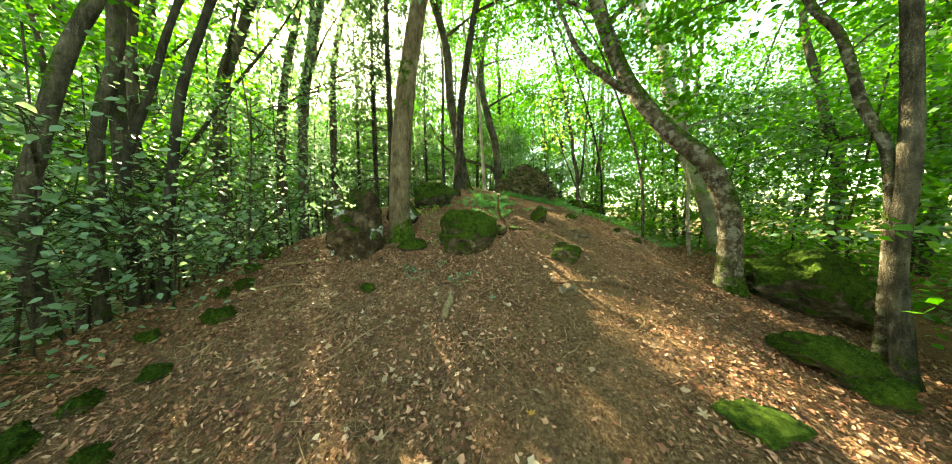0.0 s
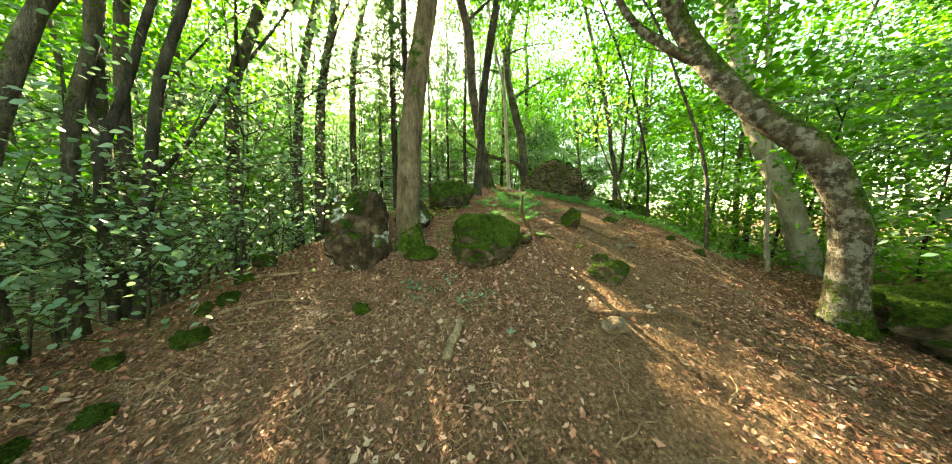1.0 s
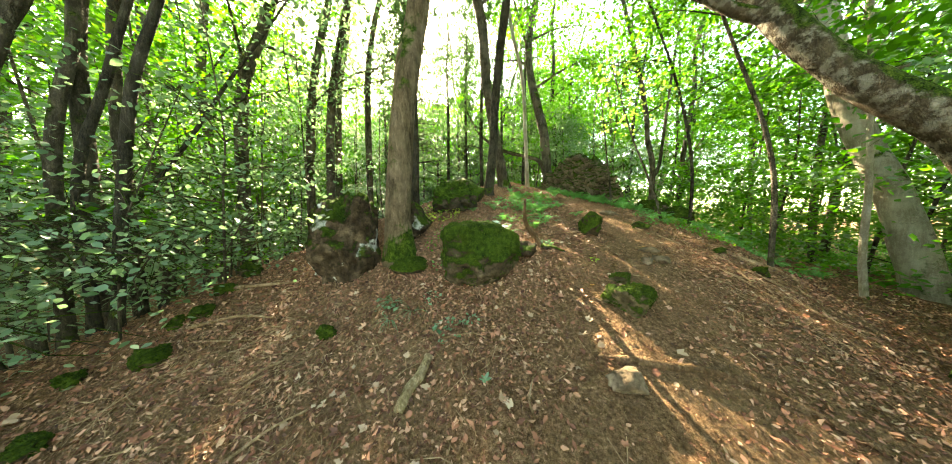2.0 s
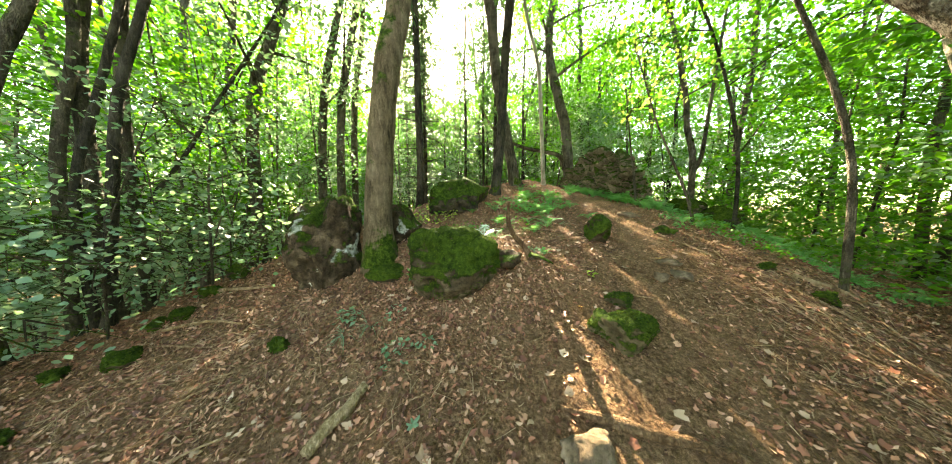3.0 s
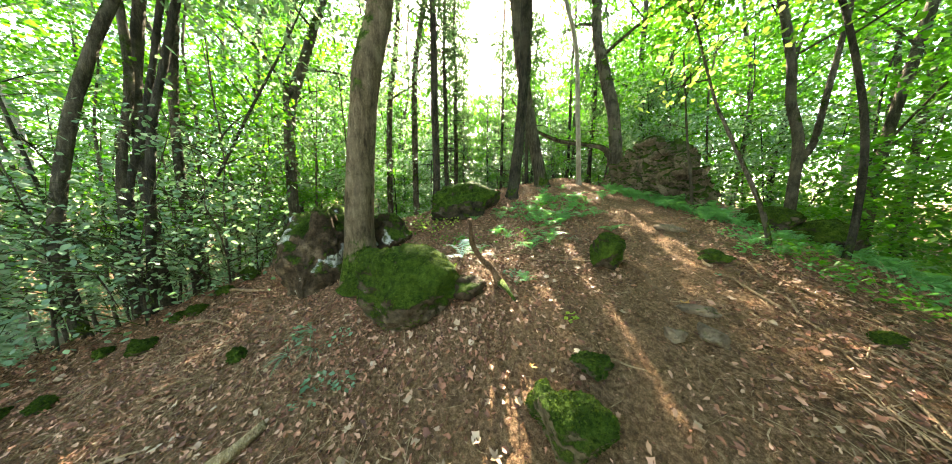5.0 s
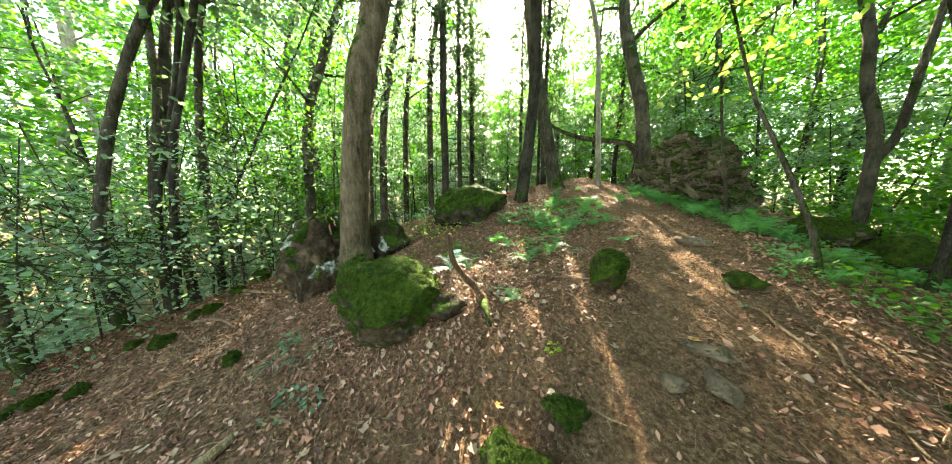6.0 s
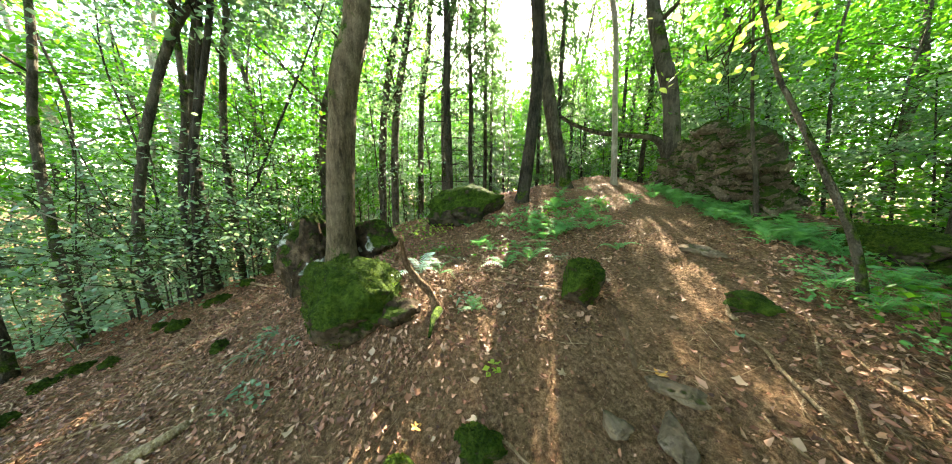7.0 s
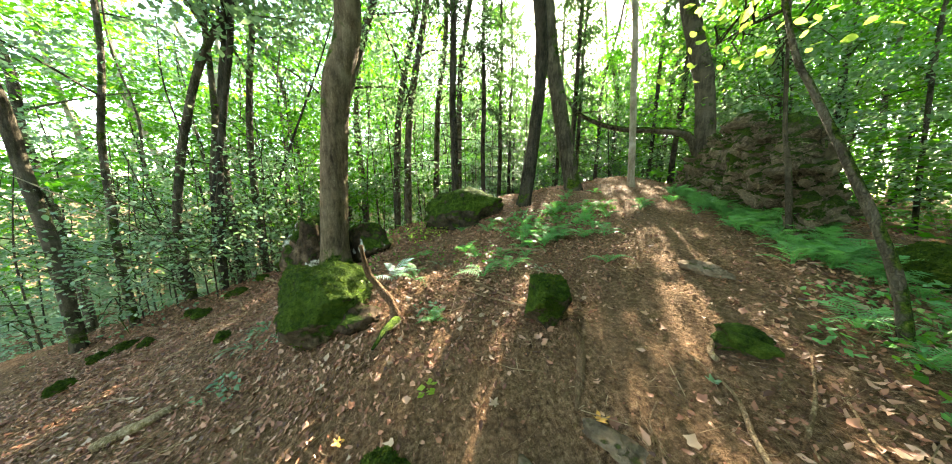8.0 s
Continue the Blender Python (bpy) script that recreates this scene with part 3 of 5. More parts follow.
for n, (x, y, h) in enumerate(((-4.15, 2.1, 1.5), (-4.5, 1.35, 1.7), (-4.7, 0.75, 1.8), (-5.0, 3.3, 1.6), (-5.2, 1.9, 2.0))):
    tree("sapling", on(x, y, (x + 0.06, y + 0.05, gz(x, y) + h * 0.5), (x + 0.1, y + 0.1, gz(x, y) + h * 0.8)), 0.014, 0.006, BARK, "low sapling with broad drooping leaves in a hazy pale green", h, 340 + n, 7, 0.45, 0.9, HAZY, 8, size=0.07, flare=0.1, sides=6)
for n, (x, y, h, a) in enumerate(((-4.15, 2.95, 2.6, 0.35), (-6.1, 2.6, 3.4, 0.7), (-7.2, 3.4, 3.6, 0.8), (-6.0, 1.1, 3.2, 0.7), (-6.6, -0.3, 3.4, 0.7), (-7.5, 5.4, 3.8, 0.9), (-5.4, 0.2, 3.0, 0.7), (-5.2, -0.9, 3.0, 0.6), (-8.3, 1.4, 4.0, 0.8))):
    tree("sapling", on(x, y, (x + 0.08, y + 0.05, gz(x, y) + h * 0.5), (x + 0.05, y + 0.12, gz(x, y) + h * 0.8)), 0.016, 0.006, BARK, "low spreading sapling with broad leaves in a hazy pale green", h, 300 + n, 9, a, 1.2, HAZY, 11, size=0.062, flare=0.1, sides=6)
# the wood all round: a few kinds of tree, repeated
def wood_kind(pts, r, material, label, height, seed, limbs, low, reach, per, size, leaf=GREEN, name="woodland_tree", sides=8):
    return tree(name, pts, r, r * 0.35, material, label, height, seed, limbs, low, reach, leaf, per, size=size, flare=0.3, sides=sides)


near_kinds = [
    wood_kind([(0, 0, 0), (0.05, 0.1, 3), (0.2, 0.1, 6)], 0.13, BARK, "tall grey-barked woodland tree in full leaf", 14, 41, 12, 2.5, 3.0, 36, 0.12),
    wood_kind([(0, 0, 0), (-0.15, 0.1, 3), (-0.1, 0.3, 6)], 0.1, BARK, "tall slim woodland tree in full leaf", 13, 42, 11, 3.0, 2.6, 36, 0.12),
    wood_kind([(0, 0, 0), (0.25, 0, 2.5), (0.3, -0.2, 5)], 0.11, BARK_DARK, "dark-barked woodland tree in full leaf", 12, 43, 11, 2.2, 2.8, 36, 0.12),
    wood_kind([(0, 0, 0), (0.15, 0.1, 1.5), (0.1, 0.3, 3)], 0.032, BARK, "young leafy understorey tree", 5, 45, 10, 0.8, 1.7, 21, 0.105, GREEN, "understorey_tree", 6),
    wood_kind([(0, 0, 0), (-0.2, 0.1, 1.2), (-0.3, -0.2, 2.5)], 0.028, BARK_DARK, "young leafy understorey tree", 4, 46, 9, 0.6, 1.6, 21, 0.1, HAZY, "understorey_tree", 6),
]
far_kinds = [
    wood_kind([(0, 0, 0), (-0.2, -0.2, 2.5), (-0.6, -0.3, 5)], 0.17, BARK_PALE, "pale grey woodland tree in full leaf", 14, 44, 10, 2.0, 3.2, 11, 0.24, sides=6),
    wood_kind([(0, 0, 0), (0.1, 0.2, 3), (0.3, 0.1, 6)], 0.12, BARK, "grey woodland tree in full leaf", 14, 48, 10, 1.5, 3.2, 11, 0.24, sides=6),
]
poles = [
    wood_kind([(0, 0, 0), (0.1, 0.05, 2.5), (-0.05, 0.2, 5)], 0.032, BARK_DARK, "thin dark pole-like young tree", 8, 49, 6, 3.4, 1.0, 10, 0.1, HAZY, "pole_tree", 6),
    wood_kind([(0, 0, 0), (-0.2, 0.1, 2.5), (-0.1, -0.1, 5)], 0.026, BARK, "thin grey pole-like young tree", 7, 50, 6, 3.0, 1.0, 10, 0.1, HAZY, "pole_tree", 6),
    wood_kind([(0, 0, 0), (0.25, 0.1, 2.0), (0.2, 0.3, 4.5)], 0.04, BARK, "bent thin young tree", 8, 51, 7, 3.0, 1.3, 10, 0.1, GREEN, "pole_tree", 6),
]
for n, (x, y, h, r, low) in enumerate(((-3.4, 10.4, 12, 0.07, 2.6), (-6.2, 9.6, 13, 0.08, 3.2), (-2.4, 13.6, 12, 0.08, 2.2), (-5.0, 12.3, 12, 0.07, 2.4), (-5.6, 8.6, 13, 0.08, 4.0))):
    spruce("spruce", x, y, h, r, 70 + n, "slim dark conifer with drooping needled branches", low, 1.3)
# Conifers across (c) and along (u) the sun's way; they also shade the path.
for n, (c, u) in enumerate(((4.2, 13.0), (5.1, 20.0), (7.7, 14.0), (1.9, 14.0), (1.2, 18.0), (7.0, 19.0))):
    spruce("spruce", 0.72 * c - 0.694 * u, 0.694 * c + 0.72 * u, 13 + n % 3, 0.08, 90 + n, "slim dark conifer with drooping needled branches", 1.8, 1.5)
conifers = [spruce("spruce", 0, 0, 13, 0.09, 61, "slim dark conifer with bare lower branches"), spruce("spruce", 0, 0, 11, 0.07, 62, "slim dark conifer with bare lower branches", 2.6, 1.2)]
rng = np.random.default_rng(7)
spots, used = [], set()


GLADES = ((2.25, 5.7, 0.3), (0.05, 4.4, 0.22), (-0.85, 5.05, 0.25), (-3.05, 2.45, 0.14))


def in_glade(x, y):
    """Whether a tree here would stand in one of the open lanes that let the sun in."""
    for gx0, gy0, half in GLADES:
        ahead = ((x - gx0) * SUN.x + (y - gy0) * SUN.y) / 0.857
        aside = abs((x - gx0) * SUN.y - (y - gy0) * SUN.x) / 0.857
        if 0 < ahead < 34 and aside < half * (1 + ahead / 16):
            return True
    return False


def scatter(count, least, most, pick, apart, test, small=0.85, big=1.2):
    """Copies of trees at random spots round the hill."""
    made = tries = 0
    while made < count and tries < 20000:
        tries += 1
        r, a = least + (most - least) * rng.uniform() ** 0.8, rng.uniform(0, 2 * math.pi)
        x, y = r * math.cos(a), 5 + r * math.sin(a)
        if (-6.0 < x < 5.2 and -6 < y < 12.5) or in_glade(x, y) or not test(x, y, math.atan2(x - 1, y - 3)):
            continue
        if any((x - p[0]) ** 2 + (y - p[1]) ** 2 < apart**2 for p in spots):
            continue
        spots.append((x, y))
        made += 1
        k = pick[int(rng.integers(0, len(pick)))]
        m = pose(x, y, gz(x, y), 0, 0, float(rng.uniform(0, 360)))
        s = float(rng.uniform(small, big))
        if k.name not in used:
            used.add(k.name)
            k.matrix_basis = m
            k["group"] = "trees of the wood"
        else:
            copy_thing(k, m).scale = (s, s, s)


def sunward(a):
    return -1.05 < a < -0.35


scatter(8, 12, 22, conifers, 1.2, lambda x, y, a: sunward(a) or -1.3 < a < 0.0 and x < -3)
scatter(30, 9, 18, near_kinds[:3], 1.5, lambda x, y, a: not sunward(a) and (y > 1 or rng.uniform() < 0.35) and (a > -0.3 or rng.uniform() < 0.22))
scatter(40, 6, 15, near_kinds[3:], 1.0, lambda x, y, a: not sunward(a) and y > -1 and (a > -0.3 or rng.uniform() < 0.3))
scatter(36, 6, 16, poles, 0.6, lambda x, y, a: -2.2 < a < -1.05, 0.6, 1.1)
scatter(85, 6, 20, poles, 0.7, lambda x, y, a: y > -2 and (a < -0.2 and not sunward(a) or rng.uniform() < 0.35))
scatter(26, 10, 24, poles, 0.8, lambda x, y, a: sunward(a), 0.9, 1.2)
scatter(4, 17, 26, near_kinds[:3], 1.5, lambda x, y, a: sunward(a))
scatter(12, 24, 36, conifers, 0.9, lambda x, y, a: -1.0 < a < -0.05, 0.95, 1.25)
scatter(46, 23, 42, far_kinds, 1.2, lambda x, y, a: -1.3 < a < 0.1)
scatter(24, 20, 36, far_kinds, 1.4, lambda x, y, a: -2.4 < a < -1.0, 1.3, 1.7)
scatter(70, 18, 42, far_kinds, 1.6, lambda x, y, a: y > -8 or rng.uniform() < 0.4)

# The last two trees are added only to keep the sun off the path.
for k, (x, y, turn) in enumerate(((-11.5, 2.2, 160), (-8.2, -2.4, 250), (-7.4, 16.7, 200), (-8.2, 18.6, 75))):
    copy_thing(near_kinds[k % 3], pose(x, y, gz(x, y), 0, 0, turn))


# ---- rocks ----
def rock_mesh(name, size, seed, rough=0.22, cuts=9, detail=4, flat=0.0, wedge=0.0, depth=(0.62, 0.9)):
    """A weathered boulder: a ball cut by random planes, then worn by noise."""
    rng = random.Random(seed)
    bm = bmesh.new()
    bmesh.ops.create_icosphere(bm, subdivisions=detail, radius=1.0)
    planes = []
    for _ in range(cuts):
        n = Vector((rng.gauss(0, 1), rng.gauss(0, 1), rng.gauss(0, 0.8))).normalized()
        planes.append((n, rng.uniform(*depth)))
    off = Vector((seed * 3.7, seed * 1.3, 0))
    for v in bm.verts:
        q = v.co.copy()
        for n, d in planes:
            over = q.dot(n) - d
            if over > 0:
                q -= n * over * 0.9
        k = 1 + rough * (noise.noise(q * 1.6 + off) + 0.5 * noise.noise(q * 4 + off) + 0.32 * noise.noise(q * 9 + off) + 0.2 * noise.noise(q * 20 + off) + 0.1 * noise.noise(q * 41 + off))
        q = q * k
        if flat and q.z < -flat:
            q.z = -flat
        q.z *= 1 + wedge * q.x
        v.co = (q.x * size[0], q.y * size[1], q.z * size[2])
    me = bpy.data.meshes.new(name)
    bm.to_mesh(me)
    bm.free()
    me.polygons.foreach_set("use_smooth", [True] * len(me.polygons))
    return me


def rock(name, x, y, size, turn, seed, material, label, sink=0.35, z=None, tip=0, **more):
    ob = part(name, rock_mesh(name, size, seed, **more), material)
    ob.matrix_basis = pose(x, y, (gz(x, y) if z is None else z) + size[2] * (1 - 2 * sink), tip, 0, turn)
    return tagged(ob, label, "rock")


rock("boulder", -2.93, 3.93, (0.72, 0.5, 1.1), 66, 37, ROCK, "tall dark boulder with moss and pale lichen beside a tree", 0.45, tip=-6, detail=5, cuts=20, rough=0.3, wedge=0.25, depth=(0.55, 0.85))
rock("mossy_rock", -1.98, 4.18, (0.3, 0.22, 0.12), 30, 29, MOSSY, "low mossy mound at the foot of a tree", 0.4, cuts=6, detail=4, rough=0.16)
rock("mossy_boulder", -0.94, 4.45, (0.62, 0.46, 0.44), 40, 5, MOSSY, "rounded boulder thickly covered in green moss", 0.35, cuts=6, detail=5, rough=0.2, depth=(0.74, 0.95), wedge=-0.36)
rock("boulder", -0.46, 4.72, (0.26, 0.2, 0.12), 28, 27, LEDGE, "low brown rock ledge running from a mossy boulder", 0.47, cuts=9, detail=4)
rock("boulder", -2.5, 4.85, (0.4, 0.3, 0.42), 50, 28, ROCK, "dark boulder behind a tree trunk", 0.3, cuts=9, detail=4)
rock("boulder", -2.4, 6.65, (0.8, 0.42, 0.45), 72, 7, DAMP, "low grey boulder with a mossy face", 0.27, detail=5, cuts=9, rough=0.2)
rock("mossy_rock", 0.47, 6.2, (0.2, 0.25, 0.26), 30, 41, MOSSY, "small upright rock covered in bright moss", 0.25, cuts=9, detail=5, rough=0.14)
rock("mossy_rock", 0.86, 4.4, (0.25, 0.18, 0.18), 38, 35, OLIVE, "mossy angular rock lying on the path", 0.3, cuts=8, rough=0.16, detail=5)
rock("flat_stone", 0.87, 7.8, (0.2, 0.14, 0.08), 10, 12, STONE, "flat brown stone set in the path", 0.46, detail=4, rough=0.35)
rock("flat_stone", 1.4, 7.05, (0.18, 0.15, 0.1), 40, 13, MOSSY, "half-buried stone with thin moss in the path", 0.44, detail=4, rough=0.35)
rock("flat_stone", 0.68, 3.46, (0.2, 0.15, 0.11), 60, 14, STONE, "flat brown stone beside a root", 0.4, detail=4, rough=0.2, cuts=14, depth=(0.55, 0.85))
rock("flat_stone", 1.42, 5.68, (0.19, 0.09, 0.085), -50, 15, STONE, "tilted slab of stone in the path", 0.36, detail=4, tip=24, rough=0.18, cuts=16, depth=(0.5, 0.8))
rock("flat_stone", 1.2, 5.5, (0.1, 0.075, 0.075), 10, 16, STONE, "small pale stone in the path", 0.3, detail=4, cuts=16, depth=(0.5, 0.8), rough=0.15)
rock("mossy_rock", 0.66, 4.42, (0.12, 0.11, 0.14), 10, 17, OLIVE, "small mossy stone bedded in the path", 0.36, detail=4, rough=0.18)
rock("mossy_rock", 0.8, 4.87, (0.15, 0.12, 0.09), 60, 18, OLIVE, "small mossy stone bedded in the path", 0.44, detail=4, rough=0.35)
rock("flat_stone", 1.33, 5.95, (0.15, 0.09, 0.05), 30, 19, STONE, "thin flat stone lying on the path", 0.44, detail=4, rough=0.3)
rock("mossy_boulder", 4.75, 4.85, (0.8, 0.55, 0.62), -40, 20, MOSSY, "broad dark boulder with a mossy top", 0.2, detail=5, rough=0.3)
rock("mossy_boulder", 4.15, 2.3, (0.6, 0.5, 0.85), 10, 21, MOSSY, "tall pale boulder with a mossy top under a tree", 0.15)
rock("mossy_boulder", 3.1, 2.98, (0.34, 0.26, 0.17), -30, 22, MOSSY, "sloping mossy slab over a dark hollow", -0.05, tip=8, rough=0.35)
rock("mossy_rock", 3.2, 2.7, (0.24, 0.2, 0.17), -20, 23, MOSSY, "dark mossy rock under a slab", 0.3)
rock("flat_rock", 1.78, 2.1, (0.32, 0.25, 0.06), 15, 24, OLIVE, "flat mossy rock almost level with the ground", 0.47, rough=0.35)
for n, (x, y, s) in enumerate(((-2.12, 3.0, 0.13), (-3.5, 2.15, 0.19), (-3.75, 2.6, 0.15), (-3.84, 2.42, 0.13), (-4.05, 3.22, 0.2), (-3.35, 1.55, 0.13), (-3.52, 1.22, 0.15), (-3.5, 0.95, 0.14), (-3.92, 1.8, 0.13), (-3.95, 2.9, 0.15), (-3.7, 1.0, 0.13), (-2.9, 1.0, 0.15), (2.3, 6.28, 0.1), (2.62, 5.95, 0.14))):
    rock("mossy_stone", x, y, (s * 0.8, s * 0.66, s * 0.62), 47 * n, 80 + n, MOSSY, "small stone capped with green moss among dead leaves", 0.36, cuts=7, detail=4, rough=0.38)["group"] = "mossy stones"


def outcrop():
    """A craggy outcrop like a ruined rubble wall: rough slabs and stones packed over a dark core, with a hollow at its foot."""
    o = Vector((-1.1, 11.3, gz(-1.1, 11.3)))
    t = thing("rock_outcrop", o, "long craggy dark rock outcrop of packed rough stones beside the path", "rock")
    along, out = Vector((0.7, -0.714, 0)), Vector((-0.714, -0.7, 0))
    rng = random.Random(4)
    meshes = [rock_mesh("stone", (1, 1, 1), 60 + k, 0.3, 22, 3, 0.0, 0.0, (0.5, 0.85)) for k in range(10)]

    def top(s):
        return float(np.interp(s, (-0.15, 0, 0.4, 1.0, 1.6, 2.0, 2.4, 2.7, 3.0, 3.2, 3.4), (2.9, 3.2, 3.5, 3.78, 3.74, 3.6, 3.36, 3.1, 2.75, 2.4, 2.1)))

    s = -0.15
    while s < 3.4:
        q = o + along * s
        low, high = gz(q.x, q.y) - 0.1, top(s) + rng.uniform(-0.08, 0.06)
        h = low
        while h < high:
            w = rng.choice((0.055, 0.07, 0.085, 0.11, 0.15)) * rng.uniform(0.8, 1.25)
            hollow = 0.34 * math.exp(-(((s - 2.75) / 0.3) ** 2 + ((h - low - 0.3) / 0.3) ** 2))
            back = 0.22 * (h - low) + rng.uniform(-0.1, 0.16) + hollow
            p = q + along * rng.uniform(-0.12, 0.12) - out * back
            ob = part("stone", rng.choice(meshes), OUTCROP, t)
            ob.matrix_basis = pose(p.x - o.x, p.y - o.y, h - o.z, rng.gauss(0, 32), rng.gauss(14, 26), -45 + rng.gauss(0, 40)) @ Matrix.Diagonal((w * rng.uniform(0.95, 1.5), w, w * rng.uniform(0.55, 0.95), 1))
            h += w * rng.uniform(0.55, 0.85)
        s += rng.uniform(0.07, 0.12)
    for s, w, h in ((0.4, 0.42, 0.5), (0.95, 0.5, 0.75), (1.5, 0.5, 0.8), (1.95, 0.4, 0.65)):
        q = o + along * s - out * 0.5
        ob = part("core", rock_mesh("core", (w, 0.5, h), 90 + int(s * 10), 0.25, 14, 4), OUTCROP, t)
        ob.matrix_basis = pose(q.x - o.x, q.y - o.y, top(s) - h * 0.98 - o.z, 0, 0, -45)
    return t


outcrop()
rock("mossy_boulder", 1.95, 8.85, (0.36, 0.26, 0.27), -40, 26, DAMP, "low mossy boulder at the end of an outcrop", 0.3, detail=4)
rock("mossy_boulder", 2.45, 8.75, (0.34, 0.28, 0.24), -20, 36, DAMP, "low mossy boulder at the end of an outcrop", 0.3, detail=4)


def moss_cover(ob, count, size, seed, least=0.15):
    """Short tufts of moss standing off a rock where it faces up."""
    rng = np.random.default_rng(seed)
    me = ob.data
    m = ob.matrix_basis.to_3x3()
    spots, ways = [], []
    polys = list(me.polygons)
    area = np.array([f.area for f in polys])
    for k in rng.choice(len(polys), count, p=area / area.sum()):
        f = polys[int(k)]
        up = (m @ f.normal).z
        patch = noise.noise(f.center * 5.0 + Vector((seed, 0, 0)))
        if up + 1.7 * patch < least:
            continue
        w = rng.dirichlet((1, 1, 1))
        c = sum((me.vertices[v].co * float(a) for v, a in zip(f.vertices, w)), Vector())
        spots.append(c + f.normal * size * 0.25)
        ways.append(f.normal)
    c, nrm = np.array(spots), np.array(ways)
    nrm = nrm + rng.normal(0, 0.7, nrm.shape)
    part("moss", joined_mesh("moss", 4, [(0, 1, 2, 3)], leaves_at(c, nrm, rng, size, 0.1, 0.3)), MOSS_TUFT, ob, "soft green moss")["kind"] = "stuff"


for ob in [o for o in scene.objects if o.type == "MESH" and o.parent is None and o.name.split(".")[0] in ("mossy_boulder", "mossy_rock", "mossy_stone")]:
    reach = max(ob.dimensions) if max(ob.dimensions) > 0 else 0.3
    moss_cover(ob, int(min(7000, 9000 * reach * reach + 500)), 0.02, int(ob.location.x * 90) % 97, 0.2 if "boulder" in ob.name else 0.3)


# ---- ferns and herbs ----
def frond_mesh(length, seed, pairs=14, wide=0.22):
    """A fern frond along +x: a thin arching stalk and paired tapering leaflets."""
    rng = random.Random(seed)
    verts, faces = [], []

    def spine(s):
        return Vector((length * s * (1 - 0.12 * s), 0.03 * length * math.sin(3 * s + seed), length * (0.8 * s - 0.85 * s * s)))

    for k in range(12):
        s = k / 11
        r = 0.006 * (1.1 - s)
        q = spine(s)
        verts += [q + Vector((0, r, 0)), q + Vector((0, -r, 0)), q + Vector((0, 0, -r))]
        if k:
            a = 3 * k
            faces += [(a - 3, a, a + 1, a - 2), (a - 2, a + 1, a + 2, a - 1), (a - 1, a + 2, a, a - 3)]
    for k in range(pairs):
        s = 0.16 + 0.83 * k / (pairs - 1)
        w = wide * length * math.sin(math.pi * (0.12 + 0.86 * s) ** 0.8) + 0.01
        c, step = spine(s), 0.21 * length / pairs
        for side in (1, -1):
            lift = rng.uniform(-0.12, 0.1)
            tip = c + Vector((w * 0.42, side * w, lift * w - 0.15 * w))
            mid = c + Vector((w * 0.2, side * w * 0.5, lift * w * 0.5 + 0.02 * w))
            a = len(verts)
            verts += [c - Vector((step * 0.7, 0, 0)), mid - Vector((step, 0, 0.01 * length)), tip, mid + Vector((step, 0, -0.01 * length)), c + Vector((step * 0.7, 0, 0))]
            faces += [(a, a + 1, a + 3, a + 4), (a + 1, a + 2, a + 3)]
    return mesh_of("frond", verts, faces, False)


FRONDS = {}


def fern(x, y, length, count, seed, material=FERN, label="green fern growing from the earth", spread_up=50):
    rng = random.Random(seed)
    key = (round(length, 1), material.name)
    if key not in FRONDS:
        FRONDS[key] = [frond_mesh(length, k) for k in range(3)]
    t = thing("fern", (x, y, gz(x, y)), label, "fern", "ferns")
    for k in range(count):
        ob = part("frond", FRONDS[key][k % 3], material, t)
        s = rng.uniform(0.75, 1.1)
        ob.matrix_basis = pose(0, 0, -0.01, 0, -rng.uniform(5, spread_up), 360 * k / count + rng.uniform(-25, 25)) @ Matrix.Scale(s, 4)
    return t


fern(-0.95, 5.14, 0.4, 5, 1, SUNLIT_FERN, "fern with sunlight painted in as a pale silvery green")
for n, (x, y, s, c) in enumerate(((-0.5, 6.1, 0.4, 6), (-0.35, 6.35, 0.4, 5), (-0.14, 5.4, 0.2, 7), (-0.75, 6.5, 0.3, 6), (-0.6, 7.3, 0.4, 7), (-0.85, 5.35, 0.3, 4), (-1.5, 5.6, 0.2, 5))):
    fern(x, y, s, c, 10 + n)
rng = random.Random(12)
for n in range(230):
    f = rng.random()
    x, y = -1.0 + 0.75 * rng.gauss(0, 0.6), 7.7 + 0.9 * rng.gauss(0, 0.75)
    if n >= 55:
        x, y = -0.6 + 2.2 * f + rng.gauss(0, 0.17), 10.7 - 2.15 * f + rng.gauss(0, 0.17)
    fern(x, y, rng.choice((0.2, 0.3)) if n < 55 else rng.choice((0.2, 0.2, 0.3)), rng.choice((5, 6, 7)), 100 + n, FERN, "green fern growing from the earth", 50 if n < 55 else 65)
for n in range(100):
    f = rng.random()
    x, y = 2.1 + 2.2 * f + rng.gauss(0, 0.25), 8.9 - 1.2 * f + rng.gauss(0, 0.45)
    if n < 8:
        x, y = 1.65 + rng.uniform(0, 0.7), 7.4 + rng.uniform(0.1, 1.1)
    if y > 8.2 or x < 2.2 or rng.random() < 0.35:
        fern(x, y, rng.choice((0.2, 0.2, 0.3)), rng.choice((5, 6, 7)), 200 + n)


